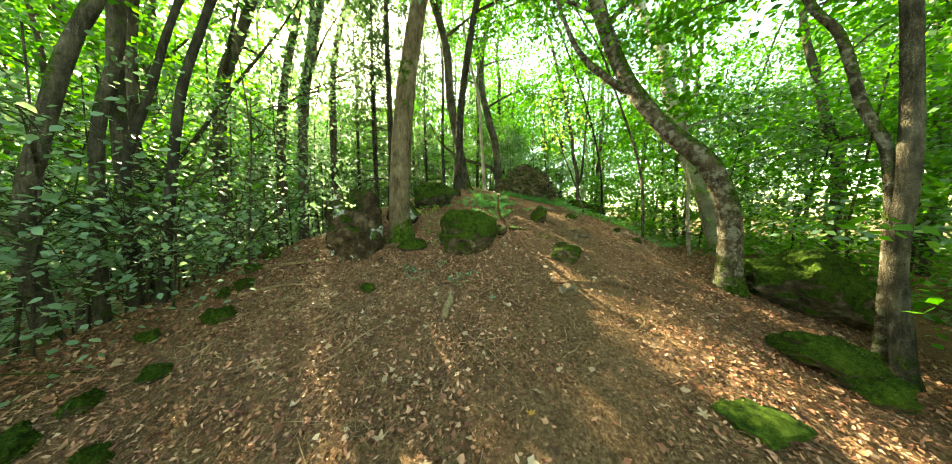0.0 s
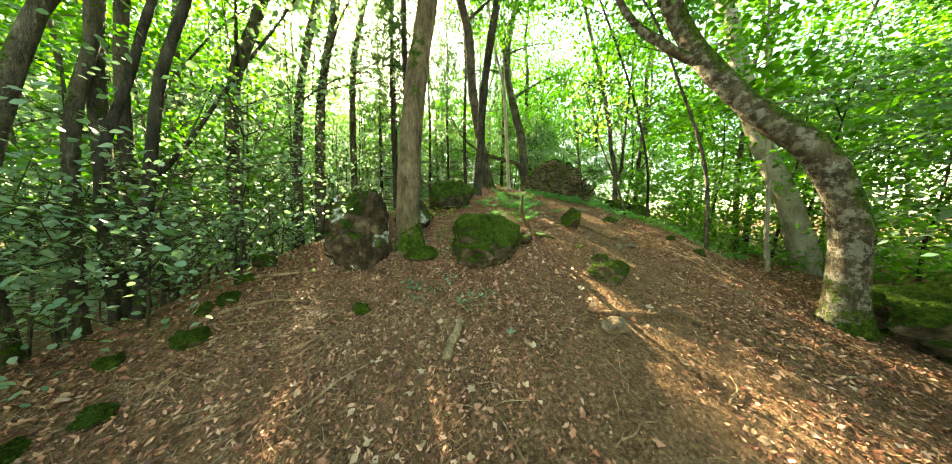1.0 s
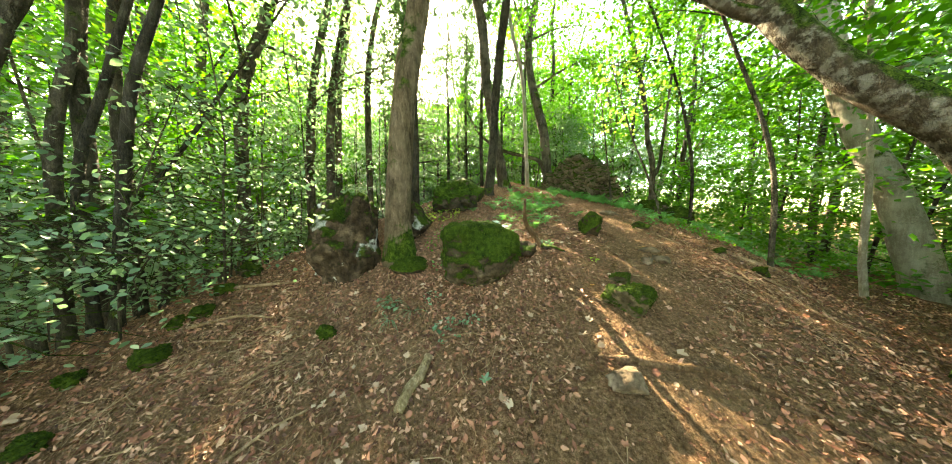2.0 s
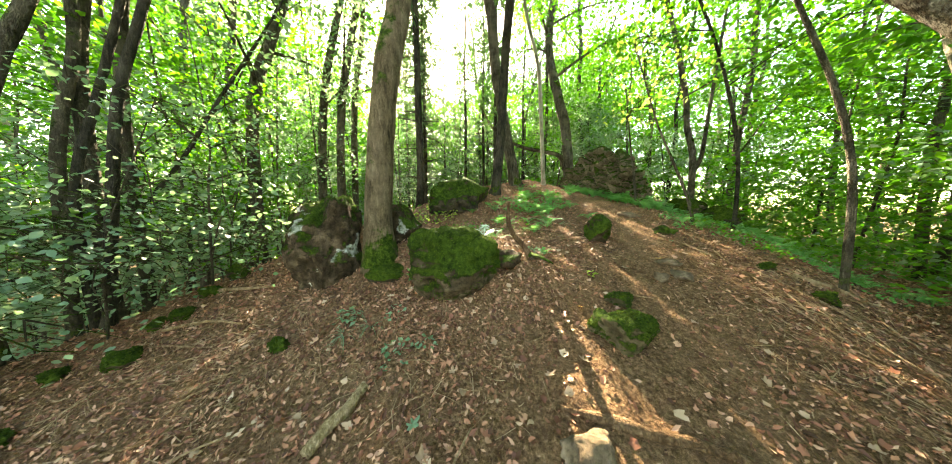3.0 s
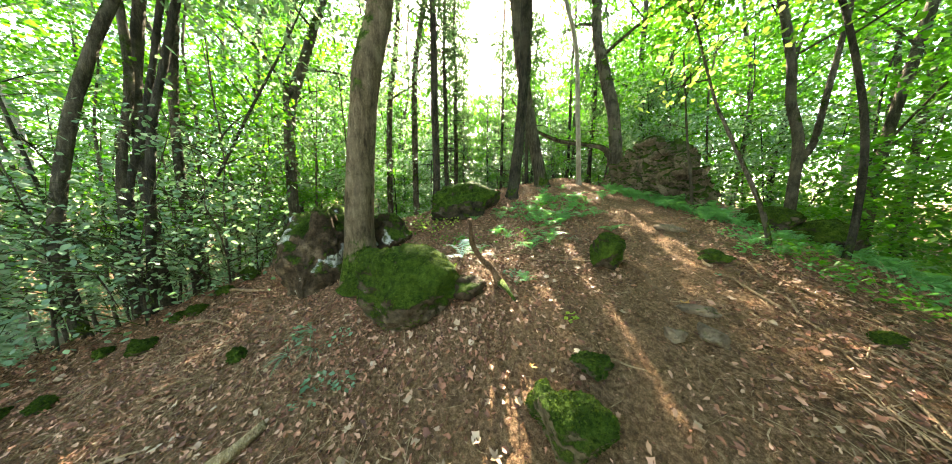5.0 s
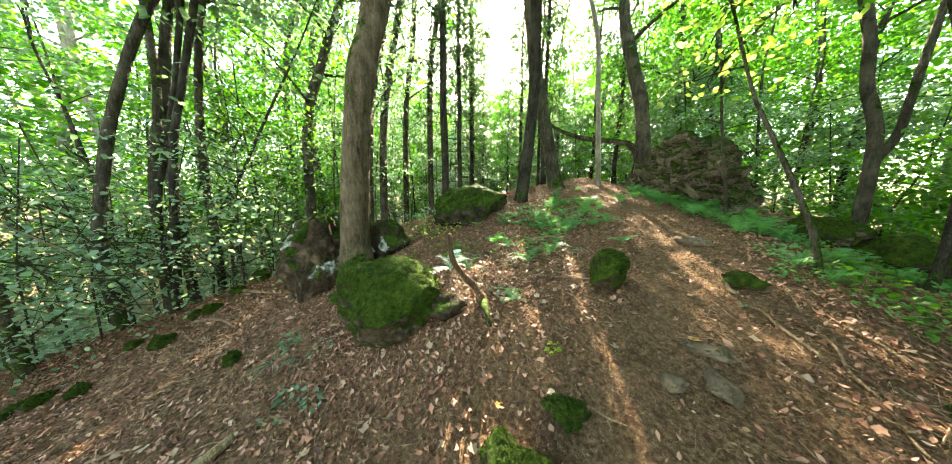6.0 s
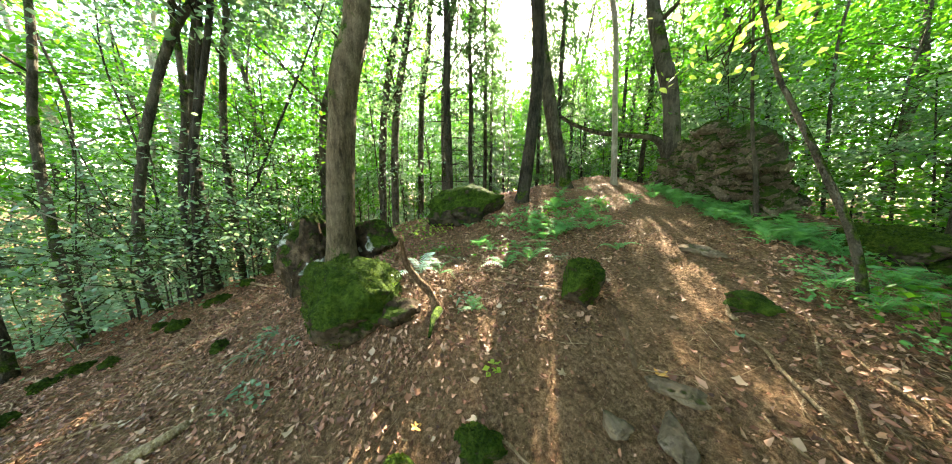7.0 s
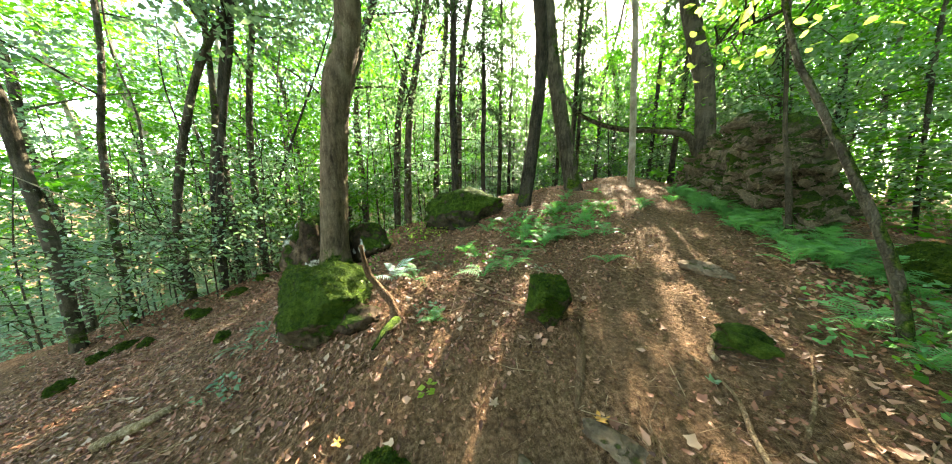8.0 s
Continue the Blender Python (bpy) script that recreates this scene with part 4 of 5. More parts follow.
def herb(name, x, y, reach, count, size, seed, material, label):
    """A low plant: short stems and a loose spread of leaves close to the ground."""
    rng = np.random.default_rng(seed)
    a, r = rng.uniform(0, 6.28, count), reach * np.sqrt(rng.uniform(0, 1, count))
    px, py = x + r * np.cos(a), y + r * np.sin(a)
    pz = surf(px, py) + 0.02 + rng.uniform(0, 0.5, count) * reach * 0.5
    t = thing(name, (x, y, gz(x, y)), label, "plant")
    o = np.array((x, y, gz(x, y)))
    c = np.stack([px, py, pz], -1) - o
    nrm = np.stack([rng.normal(0, 0.5, count), rng.normal(0, 0.5, count), np.ones(count)], -1)
    part("foliage", joined_mesh("foliage", 4, [(0, 1, 2, 3)], leaves_at(c, nrm, rng, size)), material, t)
    stems = []
    for q in c[::4]:
        w = np.array((0.004, 0, 0))
        stems.append(np.stack([(0, 0, -0.02) - w, (0, 0, -0.02) + w, q + w * 0.5, q - w * 0.5]))
    part("stalk", joined_mesh("stems", 4, [(0, 1, 2, 3)], np.array(stems)), STICK, t)
    return t


herb("ivy", -0.91, 3.42, 0.17, 34, 0.055, 1, HAZY, "low trailing ivy with small dark green leaves")
herb("ivy", -0.72, 3.62, 0.1, 18, 0.05, 2, HAZY, "low trailing ivy with small dark green leaves")
herb("ivy", -1.3, 3.75, 0.12, 22, 0.05, 3, HAZY, "low trailing ivy with small dark green leaves")
herb("herb", -1.75, 3.5, 0.16, 26, 0.06, 4, HAZY, "small green plant among dead leaves")
herb("seedling", 0.5, 5.17, 0.06, 14, 0.05, 5, YELLOW, "bright yellow-green seedling on bare earth")
herb("herb", -0.72, 4.62, 0.17, 46, 0.045, 6, YELLOW, "bright green leaves growing on a rock ledge").location.z += 0.12
herb("herb", -1.45, 5.5, 0.4, 90, 0.05, 7, GREEN, "low green plants on the bank")
herb("herb", -1.0, 6.2, 0.35, 60, 0.05, 8, GREEN, "low green plants on the bank")
herb("herb", -2.9, 5.6, 0.6, 160, 0.06, 9, GREEN, "bright sunlit herbs behind a boulder")
herb("herb", -2.6, 6.0, 0.5, 170, 0.055, 14, YELLOW, "pale sunlit herbs behind a tree")
herb("herb", -1.75, 4.75, 0.3, 80, 0.045, 17, GREEN, "low green plants beside a tree foot")
herb("herb", -1.5, 4.35, 0.2, 40, 0.045, 18, FERN, "low green plants beside a tree foot")
herb("herb", -1.1, 4.75, 0.2, 40, 0.06, 15, GREEN, "low green plants above a mossy boulder")
herb("herb", -0.25, 5.35, 0.14, 30, 0.06, 16, HAZY, "small green plant among dead leaves")
for n, (x, y) in enumerate(((2.0, 8.7), (2.5, 8.75), (2.9, 8.4), (3.3, 8.1), (3.1, 7.6), (2.75, 7.75), (3.6, 7.5))):
    herb("herb", x, y, 0.4, 130, 0.055, 20 + n, FERN, "low bluish-green plants beside the path")
for n, (x, y) in enumerate(((1.75, 7.5), (1.95, 7.9), (1.8, 8.3), (2.2, 7.2), (1.6, 8.0))):
    herb("herb", x, y, 0.2, 70, 0.045, 40 + n, FERN, "low bluish-green plants beside the path")
for n, (x, y) in enumerate(((-1.0, 7.5), (-0.7, 7.9), (-1.3, 8.0), (-1.5, 7.4), (-0.9, 8.5), (-1.1, 7.0), (0.0, 10.2), (0.45, 9.75), (0.9, 9.3), (1.3, 8.9))):
    herb("herb", x, y, 0.28, 90, 0.05, 60 + n, FERN if n % 2 else GREEN, "low green plants among the ferns")
herb("bramble", 2.15, 7.55, 0.35, 150, 0.055, 10, GREEN, "leafy bramble at the edge of the path")
herb("bramble", 2.5, 7.1, 0.35, 150, 0.055, 11, GREEN, "leafy bramble at the edge of the path")
herb("bramble", 2.05, 7.95, 0.3, 130, 0.05, 12, GREEN, "leafy bramble at the edge of the path")
herb("bramble", 2.3, 8.4, 0.45, 170, 0.055, 13, GREEN, "leafy bramble at the edge of the path")


def grass_tuft(x, y, length, count, seed):
    rng = random.Random(seed)
    t = thing("grass_tuft", (x, y, gz(x, y)), "tuft of limp dark green woodland grass", "grass")
    verts, faces = [], []
    for _ in range(count):
        a, L = rng.uniform(0, 6.28), length * rng.uniform(0.5, 1.1)
        d, w = Vector((math.cos(a), math.sin(a), 0)), Vector((-math.sin(a), math.cos(a), 0)) * 0.005
        for k in range(5):
            s = k / 4
            q = d * L * s + Vector((0, 0, L * (0.7 * s - 0.75 * s * s) - 0.01))
            verts += [q - w * (1.05 - s), q + w * (1.05 - s)]
            if k:
                i = len(verts)
                faces.append((i - 4, i - 3, i - 1, i - 2))
    part("foliage", mesh_of("blades", verts, faces), HAZY, t)


for n, (x, y) in enumerate(((-1.6, 3.35), (-1.45, 3.55), (-1.75, 3.6), (-1.2, 5.75), (-0.2, 6.7), (1.75, 7.85))):
    grass_tuft(x, y, 0.3, 26, n)


# ---- dead wood ----
def lay(points, lift):
    return [(x, y, gz(x, y) + lift) for x, y in points]


def stick(name, pts, radii, material, label, sides=8, rough=0.12):
    v, f = tube(smooth_line(pts, 5), radii, sides, rough, 0, len(name))
    return tagged(part(name, mesh_of(name, v, f), material), label, "wood")


stick("log", lay(((-0.92, 3.12), (-0.9, 2.96), (-0.91, 2.82), (-0.88, 2.66)), 0.04), (0.036, 0.043, 0.041, 0.034), PALE_WOOD, "short yellowish log lying on the leaf litter", 10)
stick("root", lay(((0.45, 3.62), (0.7, 3.68), (0.98, 3.72), (1.35, 3.82), (1.75, 3.8), (2.1, 3.6)), 0.01), (0.015, 0.035, 0.035, 0.03, 0.02), ROOT, "gnarled tree root across the path", 8, 0.25)
stick("root", lay(((0.62, 6.3), (0.82, 6.25), (1.0, 6.05), (1.12, 5.9)), 0.01), (0.03, 0.035, 0.025, 0.01), ROOT, "dark root running from a mossy rock", 8, 0.2)
z = gz(-0.3, 5.03)
snag = thing("snag", (-0.3, 5.03, z), "leaning broken dead stem with a splintered top", "dead tree")
v, f = tube(smooth_line([(0.1, 0.03, -0.1), (0.0, 0, 0.1), (-0.1, -0.1, 0.25), (-0.14, -0.2, 0.42), (-0.13, -0.24, 0.68)], 5), (0.042, 0.038, 0.03, 0.025, 0.022), 9, 0.25, 0.3, 3)
part("stem", mesh_of("stem", v, f), ROOT, snag)
v, f = tube([(0.08, 0.02, -0.02), (0.25, -0.1, 0.0), (0.42, -0.2, -0.04)], (0.045, 0.03, 0.012), 7, 0.2)
part("root", mesh_of("root", v, f), BARK_MOSSY, snag)
rng = random.Random(5)
for n, (x, y, a, L, r) in enumerate(((-0.75, 3.42, 12, 0.55, 0.008), (-1.7, 2.2, 60, 0.6, 0.011), (-2.3, 2.6, 75, 0.5, 0.01), (-0.3, 6.0, 12, 1.1, 0.012), (-0.6, 5.85, 55, 0.8, 0.01), (0.0, 5.95, 28, 0.9, 0.01), (-0.35, 6.15, -8, 0.7, 0.009), (-0.6, 6.75, 40, 0.6, 0.02),
                                     (1.33, 6.86, 110, 0.2, 0.018), (1.55, 6.51, 140, 0.7, 0.012), (1.9, 6.35, 120, 0.55, 0.009), (2.0, 6.7, 130, 0.6, 0.01), (2.2, 5.8, 130, 0.6, 0.008), (2.45, 5.9, 150, 0.7, 0.01), (2.4, 5.4, 140, 0.7, 0.01),
                                     (2.7, 6.25, 165, 0.8, 0.022), (-3.3, 2.7, 35, 0.8, 0.02), (-3.7, 3.1, 40, 0.9, 0.025), (-3.9, 1.0, 20, 0.9, 0.012), (-3.2, 0.9, 30, 0.7, 0.012), (0.0, 3.1, 100, 0.3, 0.008), (1.4, 3.0, 60, 0.35, 0.01), (-0.2, 2.2, 140, 0.4, 0.008), (0.6, 2.5, 30, 0.3, 0.008), (2.6, 3.6, 20, 0.5, 0.01), (-2.55, 4.55, 100, 0.5, 0.012), (0.95, 5.0, 20, 0.3, 0.008), (-1.2, 6.3, 60, 0.5, 0.012), (1.7, 6.9, 100, 0.6, 0.01), (1.85, 6.0, 160, 0.5, 0.01))):
    c, s = math.cos(radians(a)), math.sin(radians(a))
    pts = [(x + c * L * k + rng.gauss(0, 0.03) * L - s * rng.gauss(0, 0.05) * L, y + s * L * k + c * rng.gauss(0, 0.05) * L) for k in (-0.5, -0.2, 0.15, 0.5)]
    stick("fallen_branch", lay(pts, r * 0.6 + 0.018), (r, r * 0.9, r * 0.5), STICK, "bare fallen branch lying on the ground", 7)["group"] = "fallen branches"
for n in range(64):
    near_bank = n < 40
    x, y = (rng.uniform(2.0, 3.2), rng.uniform(5.1, 6.9)) if near_bank else (rng.uniform(-3.7, -2.2), rng.uniform(1.6, 3.3))
    a, L, r = radians(rng.gauss(140 if near_bank else 45, 18)), rng.uniform(0.2, 0.6), rng.uniform(0.003, 0.008)
    pts = [(x + math.cos(a) * L * k + rng.gauss(0, 0.05) * L, y + math.sin(a) * L * k + rng.gauss(0, 0.05) * L) for k in (-0.5, -0.2, 0.15, 0.5)]
    stick("fallen_branch", lay(pts, r * 0.6 + rng.uniform(0.015, 0.03)), (r, r * 0.9, r * 0.5), STICK, "thin pale fallen branch among dead leaves", 6)["group"] = "fallen branches"

def path_share(x, y):
    """1 on the trodden path, 0 away from it."""
    mid = np.interp(y, (0, 3, 6, 8, 11), (0.35, 0.75, 1.2, 0.65, -1.2))
    return np.exp(-(((x - mid) / 0.85) ** 2))


# fine twigs, past counting
rng = np.random.default_rng(31)
tw = []
for n in range(6200):
    if n % 3 == 0 or n % 4 == 0:
        x, y = rng.uniform(-5, 3.5), rng.uniform(0.3, 9)
    elif n % 3 == 1 and n % 2:
        x, y = rng.normal(2.3, 0.6), rng.normal(5.7, 1.0)
    else:
        x, y = rng.normal(-2.6, 0.9), rng.normal(2.6, 0.8)
    if rng.uniform() < 0.82 * path_share(x, y):
        continue
    a, L, r = rng.uniform(0, 3.14), 0.03 + 0.34 * rng.uniform() ** 2.4, rng.uniform(0.0012, 0.0042)
    d = np.array((math.cos(a), math.sin(a)))
    ends = np.array([(x, y) - d * L / 2, (x, y) + rng.normal(0, 0.11, 2) * L, (x, y) + d * L / 2])
    z = surf(ends[:, 0], ends[:, 1]) + r + rng.uniform(0, 0.02, 3)
    w = np.array((-d[1], d[0], 0)) * r
    for k in (0, 1):
        p, q = np.array((*ends[k], z[k])), np.array((*ends[k + 1], z[k + 1]))
        up = np.array((0, 0, r))
        tw += [[p - w, p + up, q + up, q - w], [p + up, p + w, q + w, q + up]]
tagged(part("twigs", joined_mesh("twigs", 4, [(0, 1, 2, 3)], np.array(tw)), STICK), "thin dead twigs scattered over the leaf litter", "twigs", "", "stuff")


# ---- leaf litter ----
def litter_spots(count, rng, bare):
    x, y = rng.uniform(-6.5, 5.5, count), rng.uniform(-4.5, 13, count)
    keep = rng.uniform(0, 1, count) > bare * path_share(x, y)
    keep &= rng.uniform(0, 1, count) < np.where(y > 8.5, 0.45, np.clip(0.55 + y * 0.7, 0.12, 1.0))
    x, y = x[keep], y[keep]
    e = 0.05
    nx, ny = (surf(x - e, y) - surf(x + e, y)) / (2 * e), (surf(x, y - e) - surf(x, y + e)) / (2 * e)
    return x, y, np.stack([nx, ny, np.ones(len(x))], -1)


def curled_leaves(name, x, y, nrm, size, lobes, fold, seed, label, lift):
    """Dead leaves lying every way: an outline of lobes round a midrib, folded, twisted and curled up at the rim."""
    rng = np.random.default_rng(seed)
    n, k = len(x), len(lobes)
    nrm = nrm / np.linalg.norm(nrm, axis=1, keepdims=True)
    a = rng.uniform(0, 6.28, n)
    u = np.stack([np.cos(a), np.sin(a), np.zeros(n)], -1)
    u -= nrm * (u * nrm).sum(-1, keepdims=True)
    u /= np.linalg.norm(u, axis=1, keepdims=True)
    w = np.cross(nrm, u)
    bend, crease, twist = rng.uniform(-0.5, 1.2, n), rng.uniform(-0.3, 1.0, n) * fold, rng.normal(0, 0.5, n)
    c = np.stack([x, y, surf(x, y) + rng.uniform(0.2, 1.0, n) * lift], -1)
    shape = [c]
    for q, r in enumerate(lobes):
        t = 2 * math.pi * q / k
        rr = r * rng.uniform(0.75, 1.2, n)
        du, dw = rr * math.cos(t), rr * math.sin(t) * 0.8
        rise = bend * du * du * 0.5 + crease * np.abs(dw) + twist * du * dw + rng.normal(0, 0.07, n)
        shape.append(c + (size * du)[:, None] * u + (size * dw)[:, None] * w + (size * rise)[:, None] * nrm)
    me = joined_mesh(name, k + 1, [(0, 1 + q, 1 + (q + 1) % k) for q in range(k)], np.stack(shape, 1))
    return tagged(part(name, me, LITTER), label, "leaf litter", "", "stuff")


rng = np.random.default_rng(40)
x, y, nrm = litter_spots(125000, rng, 0.97)
n = len(x)
nrm[:, :2] += rng.normal(0, 0.5, (n, 2))
curled_leaves("leaf_litter", x, y, nrm, rng.uniform(0.011, 0.028, n), (1.2, 0.62, 0.7, 1.1, 0.66, 0.6), 0.9, 41, "thick litter of crumpled dead brown leaves", 0.026)
x, y, nrm = litter_spots(10000, rng, 0.85)
n = len(x)
nrm[:, :2] += rng.normal(0, 0.32, (n, 2))
curled_leaves("lobed_leaves", x, y, nrm, rng.uniform(0.018, 0.04, n), (1.2, 0.72, 1.0, 0.68, 0.8, 0.58, 0.8, 0.68, 1.0, 0.72), 0.6, 42, "curled dead sycamore leaves lying on the litter", 0.03)
x, y, nrm = litter_spots(3200, rng, 0.55)
keep = rng.uniform(0, 1, len(x)) < 0.3 + 0.7 * np.exp(-((x + 0.2) ** 2 / 2.5 + (y - 3.6) ** 2 / 4))
x, y, nrm = x[keep], y[keep], nrm[keep]
n = len(x)
nrm[:, :2] += rng.normal(0, 0.2, (n, 2))
broad = curled_leaves("broad_leaves", x, y, nrm, rng.uniform(0.022, 0.05, n), (1.1, 0.8, 0.72, 0.98, 0.74, 0.68, 0.84, 0.52, 0.72, 0.68, 0.86, 0.94, 0.7, 0.82), 0.6, 43, "pale tan dead leaves scattered over path and litter", 0.03)
broad.data.materials[0] = TAN

# small broken bits of leaf between the larger ones
x, y, nrm = litter_spots(190000, rng, 0.8)
keep = (x > -4.6) & (x < 3.6) & (y > 0.8) & (y < 9)
x, y, nrm = x[keep], y[keep], nrm[keep]
n = len(x)
nrm[:, :2] += rng.normal(0, 0.9, (n, 2))
c = np.stack([x, y, surf(x, y) + rng.uniform(0.003, 0.02, n)], -1)
me = joined_mesh("leaf_fragments", 4, [(0, 1, 2, 3)], leaves_at(c, nrm, rng, 0.021, 0.0, 0.27))
tagged(part("leaf_fragments", me, LITTER), "small broken bits of dead leaf", "leaf litter", "", "stuff")

# crumbs of earth and grit on the trodden path
x, y = rng.uniform(-1.6, 3.4, 26000), rng.uniform(0.3, 11, 26000)
keep = rng.uniform(0, 1, 26000) < 0.1 + 0.75 * path_share(x, y)
x, y = x[keep], y[keep]
n = len(x)
r = 0.0025 + 0.012 * rng.uniform(0, 1, n) ** 3
c = np.stack([x, y, surf(x, y) + r * 0.3], -1)
corners = np.array(((1, 0, 0), (0, 1, 0), (-1, 0, 0), (0, -1, 0), (0, 0, 0.8), (0, 0, -0.8)))
q = c[:, None] + corners[None] * r[:, None, None] * rng.uniform(0.6, 1.4, (n, 6, 1)) + rng.normal(0, 0.15, (n, 6, 3)) * r[:, None, None]
me = joined_mesh("earth_crumbs", 6, [(0, 1, 4), (1, 2, 4), (2, 3, 4), (3, 0, 4), (1, 0, 5), (2, 1, 5), (3, 2, 5), (0, 3, 5)], q)
tagged(part("earth_crumbs", me, SOIL), "loose crumbs of brown earth and grit on the path", "earth", "", "stuff")


# ---- undergrowth and far woods ----
def undergrowth(name, count, per, size, reach, place, material, label, seed):
    rng = np.random.default_rng(seed)
    tips = []
    while len(tips) < count:
        q = place(rng)
        if q:
            c = np.array((q[0], q[1], gz(q[0], q[1]) + q[2]))
            tips += [c + rng.normal(0, reach * 0.9, 3) * (1, 1, 0.35) for _ in range(4)]
    me = crown_mesh(name, tips, per, reach * 0.7, size, seed, 0.5, 0.06)
    tagged(part(name, me, material), label, "undergrowth", "", "stuff")


def right_side(rng):
    x, y = 3.2 + 22 * rng.uniform() ** 1.6, rng.uniform(0, 24)
    if x < 5.2 and y < 8.0 or x < 3.6 and y < 10:
        return None
    return x, y, 2.4 * rng.uniform() ** 1.4 + 0.1


def left_side(rng):
    x, y = -6.6 - 25 * rng.uniform() ** 1.5, rng.uniform(-14, 22)
    return x, y, 0.7 + 2.6 * rng.uniform() ** 1.2


def ahead(rng):
    x, y = rng.uniform(-9, 6), 13.5 + 12 * rng.uniform()
    return x, y, 2.0 * rng.uniform() ** 1.5 + 0.1


undergrowth("undergrowth", 6200, 11, 0.11, 0.4, right_side, GREEN, "dense green bushes filling the wood", 51)
# Hazy leaf colour stands in for the misty air down the slope.
undergrowth("undergrowth", 4200, 9, 0.095, 0.4, left_side, HAZY, "green bushes on the slope below, paled by painted haze", 52)
undergrowth("undergrowth", 1800, 11, 0.14, 0.45, ahead, GREEN, "green bushes beyond the head of the path", 53)


def far_left(rng):
    x, y = -12 - 20 * rng.uniform(), rng.uniform(-22, 26)
    return x, y, 2.5 * rng.uniform() ** 1.3 + 0.1


undergrowth("undergrowth", 2800, 8, 0.26, 0.8, far_left, HAZY, "green thicket far down the slope", 55)


def ring(rng):
    a, r = rng.uniform(0, 6.28), rng.uniform(30, 46)
    return r * math.cos(a), 5 + r * math.sin(a), 16 * rng.uniform() ** 1.1 + 0.2


undergrowth("far_woods", 8000, 9, 0.42, 1.1, ring, GREEN, "far green woods seen between the trunks", 54)


def sunward_ring(rng):
    a, r = rng.uniform(-1.4, 0.5), rng.uniform(27, 46)
    return 1 + r * math.sin(a), 3 + r * math.cos(a), 17 * rng.uniform() + 0.2


undergrowth("far_woods", 5200, 9, 0.36, 1.0, sunward_ring, GREEN, "far green woods seen against the light", 56)


def far_crowns(count, seed, arc, near, far, leaf, material, label, low=3.0):
    """Crowns of the wood beyond: boughs in clumps with gaps between them, lower before the sun."""
    rng = np.random.default_rng(seed)
    tips = []
    for _ in range(count):
        a, r = rng.uniform(*arc), rng.uniform(near, far)
        x, y = 1 + r * math.sin(a), 3 + r * math.cos(a)
        high = rng.uniform(9, 17) + (4 if x < -9 else 0)
        if abs(a + 0.767) < 0.3:
            high = min(high, r * 0.53)
        z = gz(x, y)
        for _ in range(int(high * 1.5)):
            h = low + (high - low) * rng.uniform() ** 0.8
            wide = 2.4 * (1.15 - 0.6 * h / high)
            t, d = rng.uniform(0, 6.28), wide * math.sqrt(rng.uniform())
            c = np.array((x + d * math.cos(t), y + d * math.sin(t), z + h))
            tips += [c + rng.normal(0, 0.35, 3) * (1, 1, 0.4) for _ in range(3)]
    me = crown_mesh("far_woods", tips, 8, 0.6, leaf, seed, 0.6, 0.1)
    tagged(part("far_woods", me, material), label, "undergrowth", "", "stuff")


far_crowns(70, 71, (-1.75, 0.1), 20, 34, 0.22, GREEN, "leafy crowns of the wood beyond the hill")
far_crowns(55, 72, (-2.3, -1.2), 19, 30, 0.21, HAZY, "leafy crowns on the slope below, paled by painted haze", 4.0)
far_crowns(75, 74, (-0.32, 1.15), 17, 33, 0.23, GREEN, "leafy crowns of the wood above the outcrop", 5.0)
far_crowns(100, 73, (-1.15, -0.25), 30, 45, 0.42, GREEN, "leafy crowns of the wood against the light", 0.5)


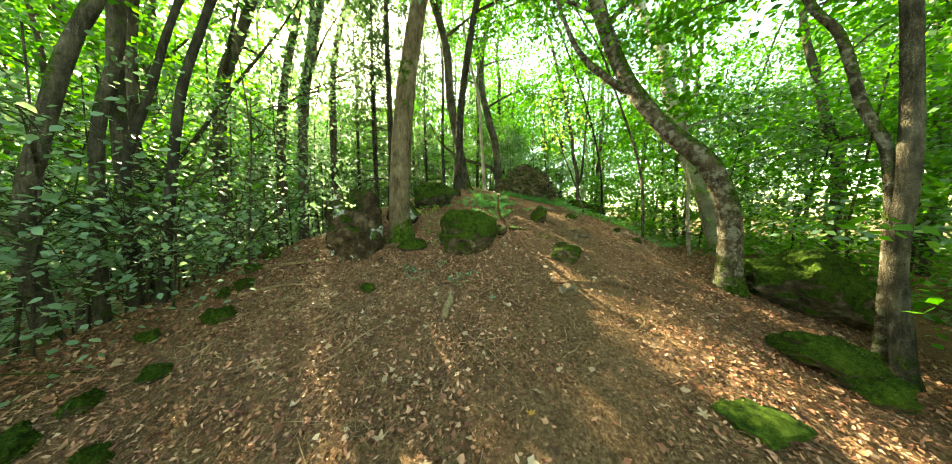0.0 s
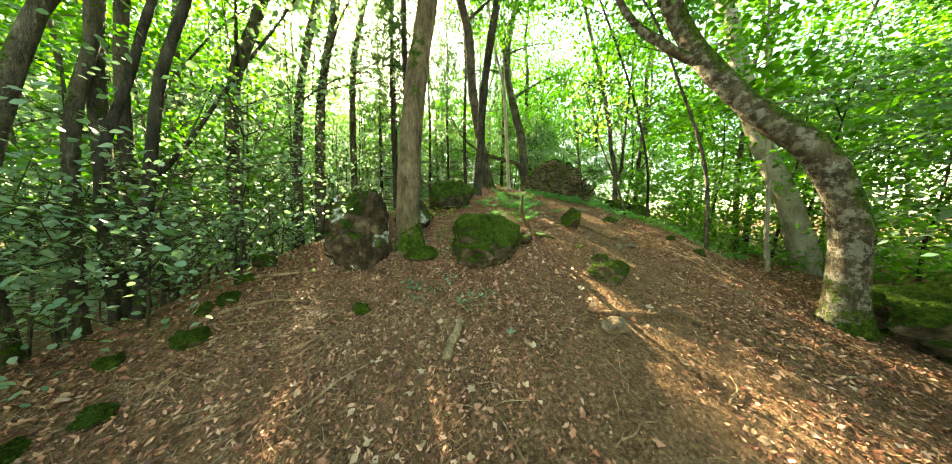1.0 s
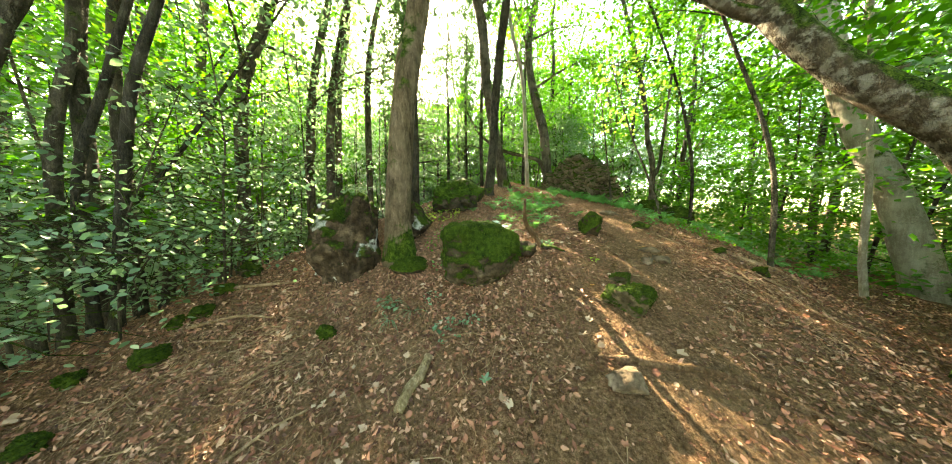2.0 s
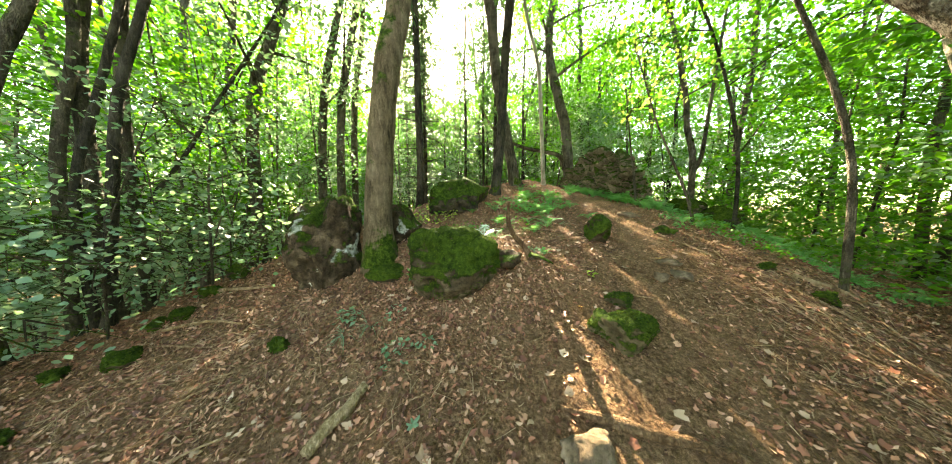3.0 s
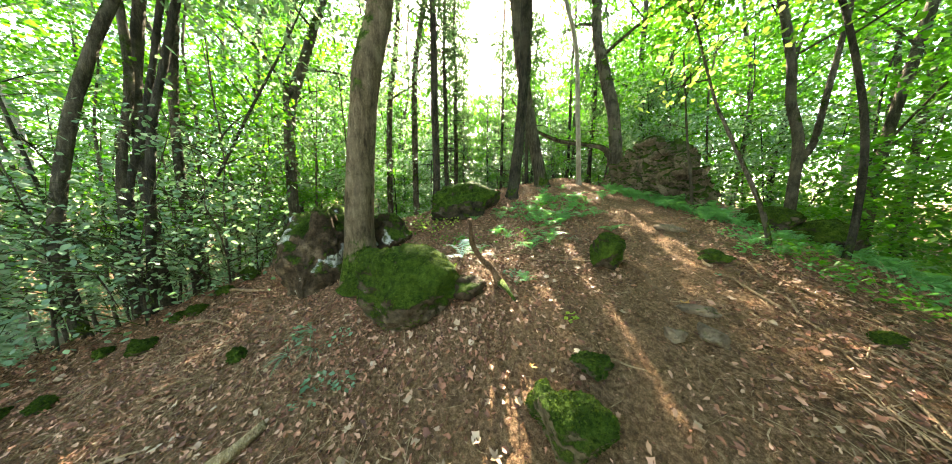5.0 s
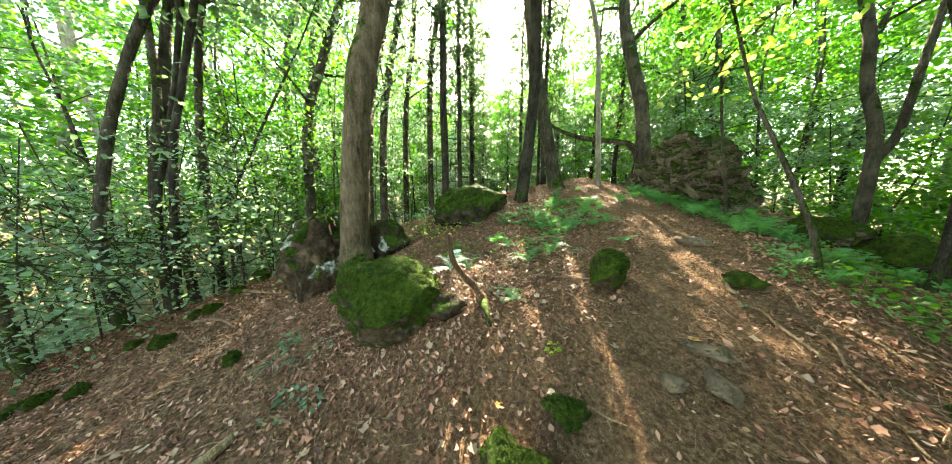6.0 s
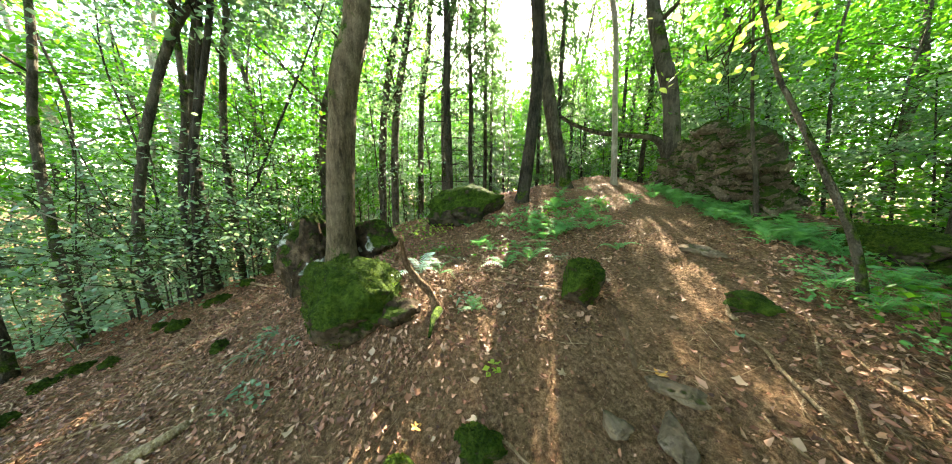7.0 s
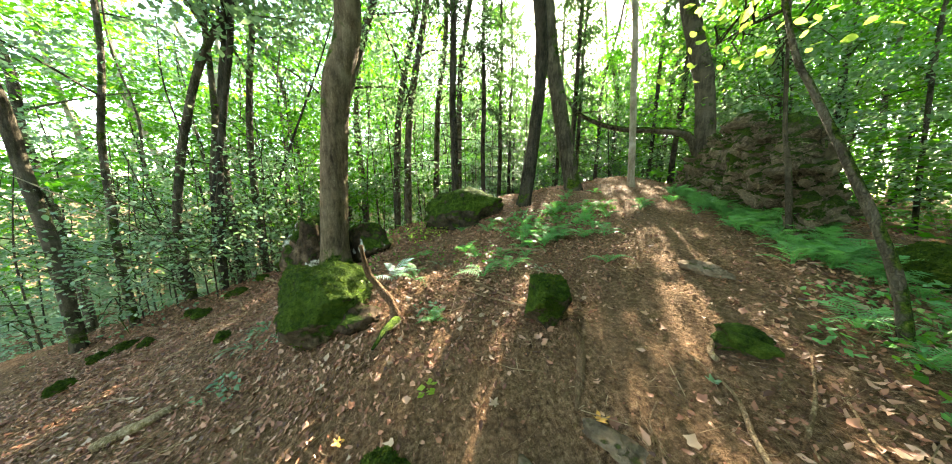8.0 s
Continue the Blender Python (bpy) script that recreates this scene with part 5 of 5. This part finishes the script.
# ---- single fallen leaves ----
def fallen_leaf(x, y, size, turn, material, label):
    """A five-lobed leaf, a little cupped, with its stalk."""
    rng = random.Random(int(x * 100 + y * 37))
    o = Vector((x, y, gz(x, y) + 0.025))
    t = thing("fallen_leaf", o, label, "leaf")
    t.rotation_euler = (rng.uniform(-0.25, 0.25), rng.uniform(-0.25, 0.25), radians(turn))
    verts, faces = [Vector((0, 0, 0))], []
    outline = (1.0, 0.62, 0.42, 0.75, 0.9, 0.5, 0.34, 0.5, 0.6, 0.25)
    ring = list(outline) + list(outline[:0:-1])
    for k, r in enumerate(ring):
        a = 2 * math.pi * k / len(ring)
        verts.append(Vector((math.cos(a), math.sin(a), 0)) * size * r + Vector((0, 0, size * (0.35 * r * r + rng.uniform(-0.08, 0.08)))))
        faces.append((0, k + 1, (k + 1) % len(ring) + 1))
    part("blade", mesh_of("blade", verts, faces, False), material, t)
    v, f = tube([(0, 0, 0), (-size * 0.6, 0, 0.004), (-size * 1.2, size * 0.15, 0.0)], (0.002, 0.0015, 0.001), 4, 0)
    part("stalk", mesh_of("stalk", v, f), STICK, t)


for n, (x, y, s, m, label) in enumerate(((-0.37, 3.09, 0.07, HAZY, "green sycamore leaf freshly fallen on the litter"), (1.23, 5.95, 0.06, AMBER, "orange dead leaf lying on bare earth"), (1.44, 6.6, 0.05, HAZY, "small green leaf fallen on the path"),
                                         (0.84, 5.51, 0.05, TAN, "pale tan dead leaf on the path"), (0.57, 4.03, 0.06, TAN, "pale tan dead leaf on the path"), (0.35, 3.8, 0.07, TAN, "pale tan dead leaf on the path"), (-0.35, 3.51, 0.05, TAN, "pale tan dead leaf on the path"),
                                         (-0.98, 1.46, 0.07, TAN, "pale tan dead leaf on the litter"), (1.41, 2.02, 0.06, TAN, "pale tan dead leaf on the path"), (0.1, 1.75, 0.05, AMBER, "yellow-brown dead leaf on the path"), (-0.6, 1.35, 0.07, TAN, "pale tan dead leaf on the litter"), (0.45, 4.6, 0.05, AMBER, "yellow-brown dead leaf on the path"))):
    fallen_leaf(x, y, s, 67 * n, m, label)
